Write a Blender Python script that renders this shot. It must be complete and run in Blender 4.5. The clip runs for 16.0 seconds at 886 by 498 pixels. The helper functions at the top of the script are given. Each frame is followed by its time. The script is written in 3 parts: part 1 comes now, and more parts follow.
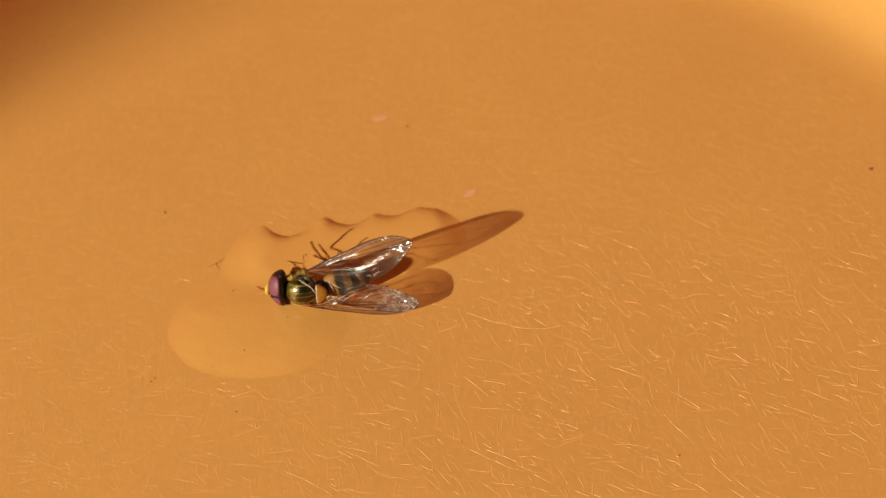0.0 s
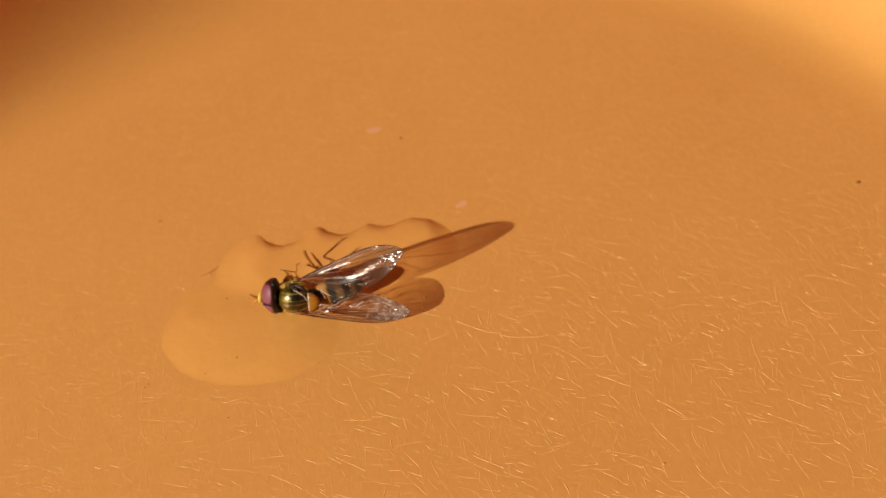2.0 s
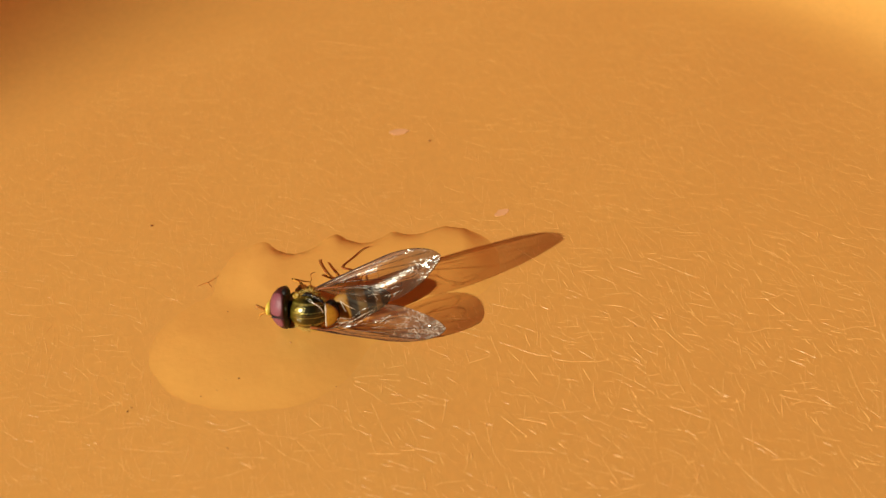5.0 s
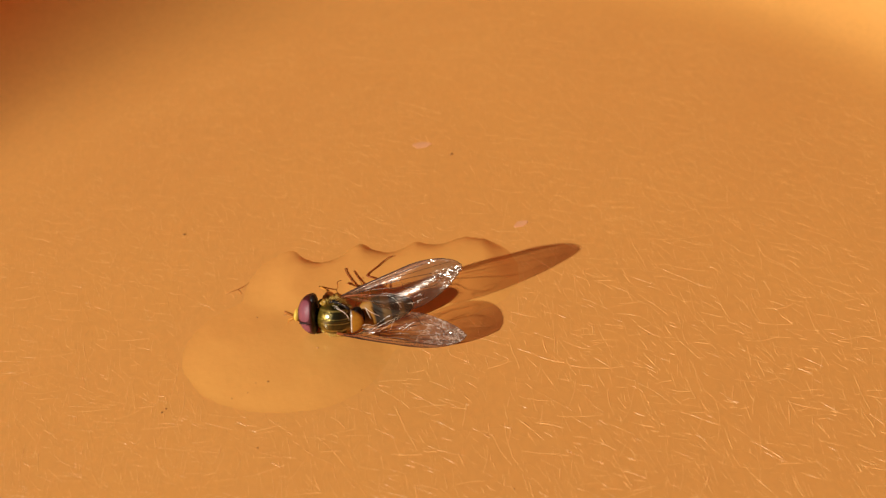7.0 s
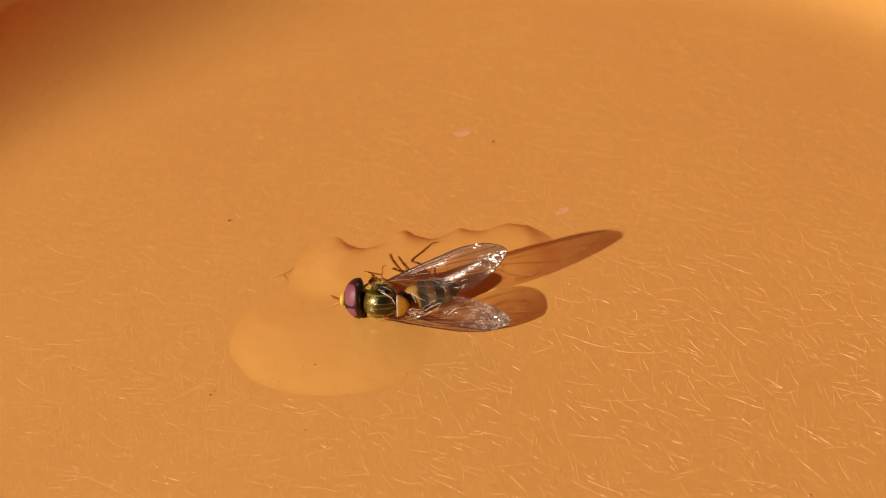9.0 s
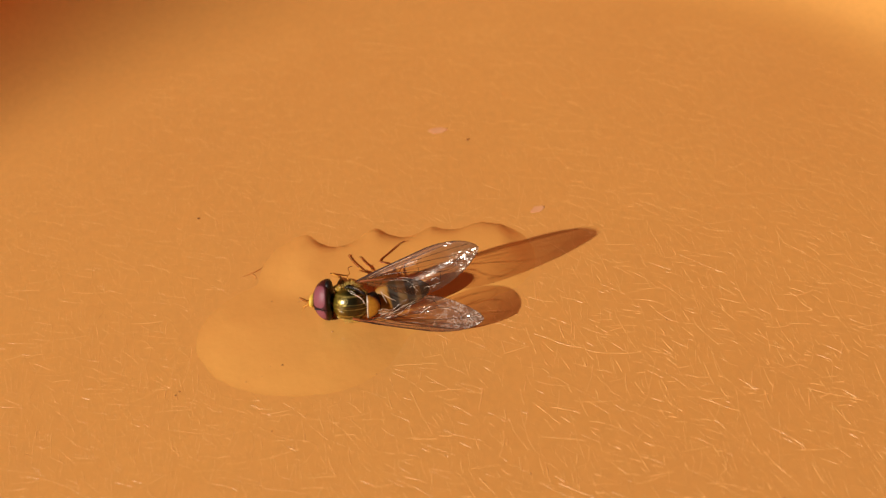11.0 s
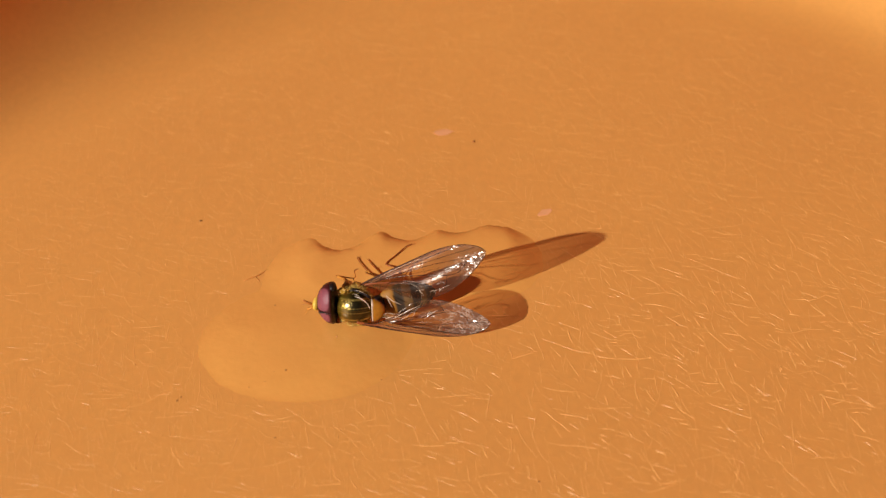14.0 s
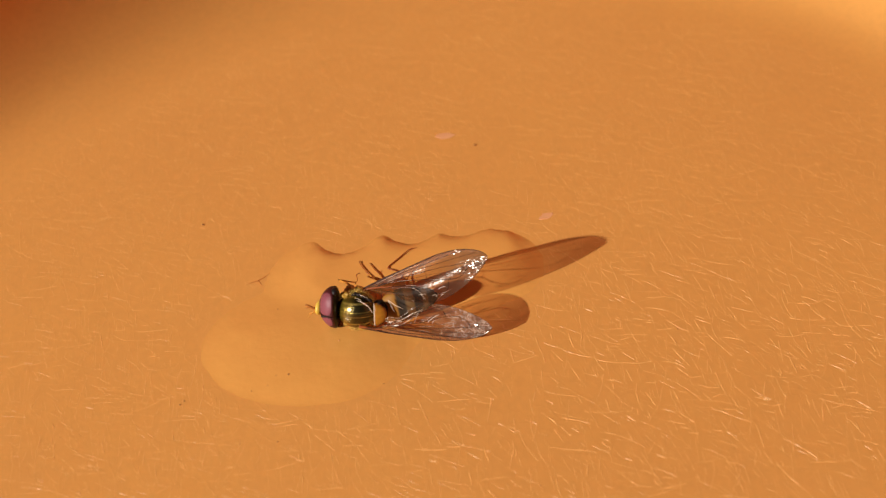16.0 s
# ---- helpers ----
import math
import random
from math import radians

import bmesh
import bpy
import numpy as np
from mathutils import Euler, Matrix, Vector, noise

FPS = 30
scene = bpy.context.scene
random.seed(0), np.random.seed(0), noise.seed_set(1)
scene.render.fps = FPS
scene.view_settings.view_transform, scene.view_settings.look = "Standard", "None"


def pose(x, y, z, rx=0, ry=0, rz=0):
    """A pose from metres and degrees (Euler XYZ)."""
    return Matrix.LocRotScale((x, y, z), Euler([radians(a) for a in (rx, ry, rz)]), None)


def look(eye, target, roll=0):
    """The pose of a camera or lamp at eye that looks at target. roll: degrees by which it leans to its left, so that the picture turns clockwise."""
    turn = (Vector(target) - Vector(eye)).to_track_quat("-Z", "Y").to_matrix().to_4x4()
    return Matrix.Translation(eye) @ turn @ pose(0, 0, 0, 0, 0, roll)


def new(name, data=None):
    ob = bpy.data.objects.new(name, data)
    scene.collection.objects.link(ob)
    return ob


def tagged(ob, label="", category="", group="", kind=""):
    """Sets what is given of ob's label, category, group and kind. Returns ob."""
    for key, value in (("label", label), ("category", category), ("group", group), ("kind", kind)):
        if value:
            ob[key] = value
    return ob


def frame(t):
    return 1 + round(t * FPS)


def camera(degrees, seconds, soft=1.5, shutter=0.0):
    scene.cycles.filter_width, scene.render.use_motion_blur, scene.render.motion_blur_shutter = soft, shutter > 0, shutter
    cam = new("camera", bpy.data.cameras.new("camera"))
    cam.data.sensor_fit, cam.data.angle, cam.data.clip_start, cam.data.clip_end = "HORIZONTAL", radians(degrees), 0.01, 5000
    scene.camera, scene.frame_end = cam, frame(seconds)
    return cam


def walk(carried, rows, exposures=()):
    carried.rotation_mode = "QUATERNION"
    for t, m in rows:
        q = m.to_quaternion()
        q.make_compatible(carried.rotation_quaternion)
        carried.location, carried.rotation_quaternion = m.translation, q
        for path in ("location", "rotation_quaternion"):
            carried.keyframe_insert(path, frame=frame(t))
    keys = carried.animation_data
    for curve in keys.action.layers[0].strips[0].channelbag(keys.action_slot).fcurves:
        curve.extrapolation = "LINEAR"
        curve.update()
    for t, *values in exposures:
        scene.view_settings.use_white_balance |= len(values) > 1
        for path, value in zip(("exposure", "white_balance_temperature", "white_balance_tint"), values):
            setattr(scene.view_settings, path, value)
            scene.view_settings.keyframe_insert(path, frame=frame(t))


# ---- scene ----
MM = 0.001

# camera and its path
cam = camera(38.0, 16.0, soft=1.3)
PATH = [
    (0, look((0.00649, -0.06645, 0.06699), (0.00627, -0.01170, 0.00865), -5.540)),
    (0.5, look((0.00689, -0.06631, 0.06670), (0.00653, -0.01149, 0.00843), -5.577)),
    (1, look((0.00693, -0.06672, 0.06687), (0.00651, -0.01184, 0.00867), -5.546)),
    (1.5, look((0.00720, -0.06742, 0.06689), (0.00659, -0.01212, 0.00909), -5.528)),
    (2, look((0.00742, -0.06760, 0.06748), (0.00699, -0.01214, 0.00983), -5.388)),
    (2.5, look((0.00683, -0.06746, 0.06711), (0.00618, -0.01225, 0.00922), -5.489)),
    (2.8, look((0.00612, -0.06702, 0.06696), (0.00541, -0.01205, 0.00884), -5.534)),
    (3, look((0.00591, -0.06531, 0.06378), (0.00510, -0.00977, 0.00621), -5.521)),
    (3.1, look((0.00478, -0.06522, 0.06295), (0.00470, -0.00928, 0.00576), -4.844)),
    (3.2, look((0.00454, -0.06444, 0.06085), (0.00391, -0.00784, 0.00432), -5.057)),
    (3.3, look((0.00366, -0.06360, 0.05987), (0.00252, -0.00759, 0.00275), -5.363)),
    (3.4, look((0.00260, -0.06328, 0.05777), (0.00116, -0.00762, 0.00033), -5.319)),
    (3.5, look((0.00228, -0.06238, 0.05473), (0.00025, -0.00692, -0.00289), -5.938)),
    (3.6, look((0.00238, -0.05958, 0.05165), (0.00043, -0.00416, -0.00601), -5.349)),
    (3.7, look((0.00268, -0.05797, 0.05136), (0.00103, -0.00285, -0.00659), -5.473)),
    (3.8, look((0.00328, -0.05726, 0.05151), (0.00208, -0.00167, -0.00602), -5.396)),
    (4, look((0.00265, -0.05844, 0.05097), (0.00321, -0.00151, -0.00523), -3.700)),
    (4.1, look((0.00337, -0.05801, 0.05112), (0.00341, -0.00130, -0.00530), -3.662)),
    (4.3, look((0.00363, -0.05838, 0.05160), (0.00409, -0.00107, -0.00421), -3.640)),
    (4.5, look((0.00353, -0.05943, 0.05259), (0.00536, -0.00109, -0.00212), -2.776)),
    (4.7, look((0.00327, -0.06036, 0.05357), (0.00498, -0.00136, -0.00043), -2.800)),
    (7, look((0.00292, -0.06361, 0.05711), (0.00323, -0.00418, 0.00355), -3.217)),
    (7.5, look((0.00232, -0.06413, 0.05719), (0.00237, -0.00443, 0.00393), -3.327)),
    (8, look((0.00119, -0.06463, 0.05739), (0.00007, -0.00520, 0.00384), -4.120)),
    (8.5, look((0.00107, -0.06459, 0.05703), (-0.00002, -0.00517, 0.00348), -3.951)),
    (9, look((0.00136, -0.06455, 0.05697), (0.00040, -0.00514, 0.00341), -3.867)),
    (9.5, look((0.00204, -0.06448, 0.05678), (0.00069, -0.00502, 0.00327), -4.419)),
    (10, look((0.00199, -0.06426, 0.05634), (0.00084, -0.00475, 0.00289), -4.115)),
    (10.2, look((0.00246, -0.06416, 0.05628), (0.00162, -0.00472, 0.00274), -3.852)),
    (12.5, look((0.00255, -0.06299, 0.05516), (0.00238, -0.00351, 0.00167), -3.121)),
    (13, look((0.00259, -0.06285, 0.05505), (0.00226, -0.00324, 0.00170), -3.290)),
    (13.5, look((0.00260, -0.06289, 0.05595), (0.00199, -0.00332, 0.00256), -3.482)),
    (14, look((0.00223, -0.06278, 0.05505), (0.00179, -0.00317, 0.00170), -3.266)),
    (14.5, look((0.00300, -0.06263, 0.05519), (0.00300, -0.00317, 0.00166), -2.996)),
    (15, look((0.00334, -0.06246, 0.05508), (0.00348, -0.00285, 0.00172), -2.776)),
    (15.5, look((0.00298, -0.06237, 0.05541), (0.00307, -0.00286, 0.00194), -3.021)),
    (16, look((0.00216, -0.06274, 0.05561), (0.00170, -0.00325, 0.00212), -3.314)),
]
cam.data.dof.use_dof = True
cam.data.dof.focus_distance = 0.0800
cam.data.dof.aperture_fstop = 60.0
walk(cam, PATH, exposures=[(0.0, 0.01, 6500.0, 0.0), (1.6, 0.01, 6500.0, 0.0), (2.0, -0.01, 6500.0, 7.0), (3.0, -0.02, 6500.0, 4.0), (3.5, 0.10, 6500.0, -7.0), (4.7, 0.13, 6500.0, -8.0), (6.8, 0.03, 6500.0, 7.0), (10.2, 0.02, 6500.0, 7.0), (12.3, 0.04, 6500.0, 13.0), (16.0, 0.03, 6500.0, 12.0)])

# daylight
SUN = Vector((1.52, 1.23, -1.0)).normalized()
sun_data = bpy.data.lights.new("sun", "SUN")
sun_data.energy, sun_data.angle, sun_data.color = 5.0, radians(0.9), (1.0, 0.95, 0.86)
sun = new("sun", sun_data)
sun.matrix_world = look(-SUN * 2.0, (0, 0, 0))
world = bpy.data.worlds.new("sky")
scene.world = world
world.use_nodes = True
wt = world.node_tree
sky = wt.nodes.new("ShaderNodeTexSky")
sky.sky_type, sky.sun_disc = "NISHITA", False
sky.sun_elevation, sky.sun_rotation = radians(27.1), radians(231.0)
wt.links.new(sky.outputs[0], wt.nodes["Background"].inputs[0])
wt.nodes["Background"].inputs[1].default_value = 0.009


# materials
def material(name, color, rough=0.5, metal=0.0, spec=0.5, coat=0.0):
    m = bpy.data.materials.new(name)
    m.use_nodes = True
    b = m.node_tree.nodes["Principled BSDF"]
    b.inputs["Base Color"].default_value = (*color, 1)
    b.inputs["Roughness"].default_value = rough
    b.inputs["Metallic"].default_value = metal
    b.inputs["Specular IOR Level"].default_value = spec
    b.inputs["Coat Weight"].default_value = coat
    b.inputs["Coat Roughness"].default_value = 0.08
    return m, m.node_tree, b


def place(tree, per_mm=1.0):
    """Object coordinates in millimetres times per_mm."""
    co = tree.nodes.new("ShaderNodeTexCoord")
    mp = tree.nodes.new("ShaderNodeMapping")
    mp.inputs["Scale"].default_value = (1000 * per_mm,) * 3
    tree.links.new(co.outputs["Object"], mp.inputs["Vector"])
    return mp.outputs["Vector"]


def noise_tex(tree, vec, scale, detail=3.0, rough=0.55, distort=0.0):
    n = tree.nodes.new("ShaderNodeTexNoise")
    n.inputs["Scale"].default_value, n.inputs["Detail"].default_value = scale, detail
    n.inputs["Roughness"].default_value, n.inputs["Distortion"].default_value = rough, distort
    tree.links.new(vec, n.inputs["Vector"])
    return n.outputs["Fac"]


def ramp(tree, fac, stops):
    r = tree.nodes.new("ShaderNodeValToRGB")
    e = r.color_ramp.elements
    while len(e) < len(stops):
        e.new(0.5)
    for el, (at, col) in zip(e, stops):
        el.position, el.color = at, (*col, 1) if len(col) == 3 else col
    tree.links.new(fac, r.inputs[0])
    return r.outputs[0]


def bump(tree, b, height, strength, dist, below=None):
    n = tree.nodes.new("ShaderNodeBump")
    n.inputs["Strength"].default_value, n.inputs["Distance"].default_value = strength, dist
    tree.links.new(height, n.inputs["Height"])
    if below:
        tree.links.new(below, n.inputs["Normal"])
    if b:
        tree.links.new(n.outputs[0], b.inputs["Normal"])
    return n.outputs[0]


ORANGE = (0.725, 0.336, 0.080)


def tint(k, y=1.0):
    return (min(1, ORANGE[0] * k), ORANGE[1] * k * y, ORANGE[2] * k)


def dish_material():
    m, t, b = material("orange_plastic", ORANGE, 0.5, 0, 0.4)
    v = place(t)
    broad = noise_tex(t, v, 0.05, 3)
    col = ramp(t, broad, [(0.25, tint(0.97, 0.985)), (0.75, tint(1.03, 1.01))])
    fine = noise_tex(t, v, 2.2, 4, 0.6)
    mix = t.nodes.new("ShaderNodeMix")
    mix.data_type, mix.blend_type = "RGBA", "MULTIPLY"
    mix.inputs["Factor"].default_value = 1.0
    t.links.new(col, mix.inputs["A"])
    t.links.new(ramp(t, fine, [(0.3, (0.93, 0.93, 0.93)), (0.7, (1, 1, 1))]), mix.inputs["B"])
    t.links.new(mix.outputs["Result"], b.inputs["Base Color"])
    t.links.new(ramp(t, noise_tex(t, v, 0.6, 3), [(0.3, (0.42,) * 3), (0.7, (0.6,) * 3)]), b.inputs["Roughness"])
    vor = t.nodes.new("ShaderNodeTexVoronoi")
    vor.feature = "DISTANCE_TO_EDGE"
    vor.inputs["Scale"].default_value = 0.8
    warp = noise_tex(t, v, 0.9, 3)
    add = t.nodes.new("ShaderNodeVectorMath")
    add.operation = "ADD"
    t.links.new(v, add.inputs[0])
    t.links.new(warp, add.inputs[1])
    turn, stretch = t.nodes.new("ShaderNodeMapping"), t.nodes.new("ShaderNodeMapping")
    turn.inputs["Rotation"].default_value = (0, 0, 0.85)
    stretch.inputs["Scale"].default_value = (0.6, 1.25, 1.0)
    t.links.new(add.outputs[0], turn.inputs["Vector"])
    t.links.new(turn.outputs[0], stretch.inputs["Vector"])
    t.links.new(stretch.outputs[0], vor.inputs["Vector"])
    lines = ramp(t, vor.outputs["Distance"], [(0.0, (1,) * 3), (0.035, (0,) * 3)])
    low = bump(t, None, noise_tex(t, v, 0.8, 3, 0.5), 0.22, 0.00007)
    bump(t, b, lines, 0.22, 0.000012, low)
    return m


M_DISH = dish_material()
# paler than the dish: the creases' brightness is put into this colour
M_CREASE = material("pale_lit_ridge", (0.80, 0.405, 0.120), 0.44, 0, 0.5)[0]


def liquid_material():
    m, t, b = material("amber_liquid", tint(1.01, 1.01), 0.2, 0, 0.3)
    v = place(t)
    t.links.new(ramp(t, noise_tex(t, v, 0.22, 3), [(0.3, tint(0.985, 1.0)), (0.7, tint(1.035, 1.02))]), b.inputs["Base Color"])
    bump(t, b, noise_tex(t, v, 1.1, 4, 0.6), 0.3, 0.00008)
    return m


M_LIQUID = liquid_material()

def grained(name, a, c, scale, rough, metal=0.0, spec=0.5, relief=0.3, coat=0.0):
    m, t, b = material(name, a, rough, metal, spec, coat)
    v = place(t)
    n = noise_tex(t, v, scale, 4, 0.6)
    t.links.new(ramp(t, n, [(0.3, a), (0.7, c)]), b.inputs["Base Color"])
    bump(t, b, n, relief, 0.00004)
    return m


# unseen ground, given a warm colour to add to the bounced light
M_GROUND = grained("warm_bounce_ground", (0.34, 0.20, 0.12), (0.42, 0.27, 0.17), 0.02, 0.85)
# unseen walls, coloured red to redden the light that fills the shadows
M_WALL = grained("red_bounce_colour", (0.52, 0.13, 0.040), (0.60, 0.165, 0.055), 0.03, 0.9)


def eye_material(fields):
    """Dark maroon facets with a reflection painted in mauve; a field is its centre and half sizes over the eye, in mm.
    """
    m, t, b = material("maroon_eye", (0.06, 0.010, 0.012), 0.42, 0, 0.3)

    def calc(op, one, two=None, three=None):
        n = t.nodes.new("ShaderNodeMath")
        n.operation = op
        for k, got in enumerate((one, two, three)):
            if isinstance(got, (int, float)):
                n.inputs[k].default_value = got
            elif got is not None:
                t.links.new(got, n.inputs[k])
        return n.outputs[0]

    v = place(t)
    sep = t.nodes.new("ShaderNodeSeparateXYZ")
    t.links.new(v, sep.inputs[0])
    # leaned so the painted field sits where the camera sees the reflection
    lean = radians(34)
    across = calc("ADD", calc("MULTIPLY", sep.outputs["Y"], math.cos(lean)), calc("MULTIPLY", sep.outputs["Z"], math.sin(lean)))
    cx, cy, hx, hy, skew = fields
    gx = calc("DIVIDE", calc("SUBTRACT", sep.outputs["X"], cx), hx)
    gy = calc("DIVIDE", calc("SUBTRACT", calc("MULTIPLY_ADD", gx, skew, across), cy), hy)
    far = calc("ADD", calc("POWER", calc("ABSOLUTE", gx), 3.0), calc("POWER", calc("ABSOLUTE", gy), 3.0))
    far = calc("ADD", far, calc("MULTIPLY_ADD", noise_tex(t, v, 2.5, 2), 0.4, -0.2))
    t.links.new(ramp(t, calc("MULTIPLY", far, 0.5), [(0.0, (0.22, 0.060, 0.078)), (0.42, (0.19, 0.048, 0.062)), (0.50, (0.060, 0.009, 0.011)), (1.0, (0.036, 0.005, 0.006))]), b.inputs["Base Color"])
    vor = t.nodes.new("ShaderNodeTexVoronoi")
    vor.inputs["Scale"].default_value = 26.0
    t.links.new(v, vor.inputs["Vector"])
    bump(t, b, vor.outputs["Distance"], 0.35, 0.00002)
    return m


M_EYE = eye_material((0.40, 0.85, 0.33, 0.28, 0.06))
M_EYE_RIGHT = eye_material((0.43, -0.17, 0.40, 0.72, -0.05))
M_OCCIPUT = grained("black_occiput", (0.008, 0.006, 0.006), (0.018, 0.011, 0.009), 6, 0.45, 0, 0.25)
M_FACE = grained("yellow_face", (0.62, 0.38, 0.04), (0.75, 0.50, 0.08), 5, 0.45)
M_ANTENNA = grained("orange_antenna", (0.45, 0.16, 0.02), (0.30, 0.09, 0.015), 8, 0.5)
M_SCUTELLUM = grained("amber_scutellum", (0.26, 0.10, 0.009), (0.37, 0.15, 0.014), 3, 0.25)
M_HAIR = material("golden_hair", (0.60, 0.40, 0.08), 0.45)[0]
M_LEG = grained("orange_leg", (0.58, 0.25, 0.035), (0.44, 0.16, 0.02), 4, 0.55, 0, 0.25)
M_LEG_DARK = grained("brown_leg", (0.22, 0.050, 0.012), (0.32, 0.085, 0.018), 4, 0.45, 0, 0.3)
M_VEIN = material("brown_vein", (0.050, 0.016, 0.007), 0.5, 0, 0.2)[0]
M_VEIN_CLEAR = material("brown_translucent_vein", (0.050, 0.016, 0.007), 0.5, 0, 0.2)[0]
M_VEIN_CLEAR.node_tree.nodes["Principled BSDF"].inputs["Alpha"].default_value = 0.66
M_FLAKE = material("pale_flake", (0.76, 0.37, 0.17), 0.45)[0]
M_DIRT = material("brown_dirt", (0.30, 0.12, 0.03), 0.8)[0]
M_FIBRE = material("brown_fibre", (0.70, 0.29, 0.065), 0.6)[0]
# pale edges; on the wings this colour also stands in for glints
M_PALE = material("pale_edge_and_glint", (0.60, 0.46, 0.34), 0.22, 0, 0.7)[0]
M_PLEURA = grained("dusted_pleura", (0.20, 0.09, 0.012), (0.62, 0.36, 0.045), 4.5, 0.42)


def thorax_material():
    """Bronze-green metal, pale golden stripes along the back, a yellow highlight painted in front."""
    m, t, b = material("bronze_thorax", (0.12, 0.085, 0.02), 0.30, 0.7, 0.6)
    b.inputs["Coat Weight"].default_value, b.inputs["Coat Roughness"].default_value = 1.0, 0.2
    b.inputs["Coat Tint"].default_value = (1.0, 0.9, 0.55, 1)
    co = t.nodes.new("ShaderNodeTexCoord")
    sep = t.nodes.new("ShaderNodeSeparateXYZ")
    t.links.new(co.outputs["Object"], sep.inputs[0])
    ab = t.nodes.new("ShaderNodeMath")
    ab.operation = "ABSOLUTE"
    t.links.new(sep.outputs["Y"], ab.inputs[0])
    sc = t.nodes.new("ShaderNodeMath")
    sc.operation = "MULTIPLY"
    sc.inputs[1].default_value = 1000.0
    t.links.new(ab.outputs[0], sc.inputs[0])
    dark = (0.032, 0.025, 0.007)
    bands = ramp(t, sc.outputs[0], [(0.0, (0.07, 0.05, 0.014)), (0.05, dark), (0.10, dark), (0.14, (0.26, 0.20, 0.07)), (0.19, dark), (0.56, dark), (0.61, (0.36, 0.28, 0.11)), (0.66, (0.36, 0.28, 0.11)),
                                    (0.71, dark), (0.88, dark), (1.0, (0.20, 0.13, 0.02))])
    v = place(t)
    mix = t.nodes.new("ShaderNodeMix")
    mix.data_type, mix.blend_type = "RGBA", "MULTIPLY"
    mix.inputs["Factor"].default_value = 1.0
    t.links.new(bands, mix.inputs["A"])
    t.links.new(ramp(t, noise_tex(t, v, 5, 4), [(0.3, (0.7, 0.7, 0.7)), (0.7, (1.2, 1.2, 1.1))]), mix.inputs["B"])
    # highlight on the front of the thorax, mixed into the base colour
    fore = t.nodes.new("ShaderNodeMath")
    fore.operation = "MULTIPLY"
    fore.inputs[1].default_value = 1000.0
    t.links.new(sep.outputs["X"], fore.inputs[0])
    front_shine = t.nodes.new("ShaderNodeMix")
    front_shine.data_type = "RGBA"
    t.links.new(ramp(t, fore.outputs[0], [(0.0, (0,) * 3), (0.25, (0.18,) * 3), (0.8, (0.42,) * 3)]), front_shine.inputs["Factor"])
    t.links.new(mix.outputs["Result"], front_shine.inputs["A"])
    front_shine.inputs["B"].default_value = (0.42, 0.30, 0.05, 1)
    t.links.new(front_shine.outputs["Result"], b.inputs["Base Color"])
    bump(t, b, noise_tex(t, v, 5, 4), 0.6, 0.00008)
    return m


M_THORAX = thorax_material()


def abdomen_material():
    """Black and orange cross bands; dark ones lightened to paint in the wings' haze."""
    m, t, b = material("banded_abdomen", (0.4, 0.18, 0.02), 0.55, 0, 0.2)
    co = t.nodes.new("ShaderNodeTexCoord")
    sep = t.nodes.new("ShaderNodeSeparateXYZ")
    t.links.new(co.outputs["Object"], sep.inputs[0])
    sc = t.nodes.new("ShaderNodeMath")
    sc.operation = "MULTIPLY"
    sc.inputs[1].default_value = -1000.0 / 3.55
    t.links.new(sep.outputs["X"], sc.inputs[0])
    blk, org, dull = (0.045, 0.032, 0.022), (0.29, 0.125, 0.018), (0.135, 0.072, 0.026)
    t.links.new(ramp(t, sc.outputs[0], [(0.0, blk), (0.04, org), (0.27, org), (0.31, blk), (0.42, blk), (0.46, dull), (0.57, dull), (0.60, blk), (0.72, blk),
                                        (0.75, dull), (0.81, dull), (0.84, blk), (1.0, (0.05, 0.02, 0.01))]), b.inputs["Base Color"])
    bump(t, b, noise_tex(t, place(t), 8, 3), 0.3, 0.00003)
    return m


M_ABDOMEN = abdomen_material()


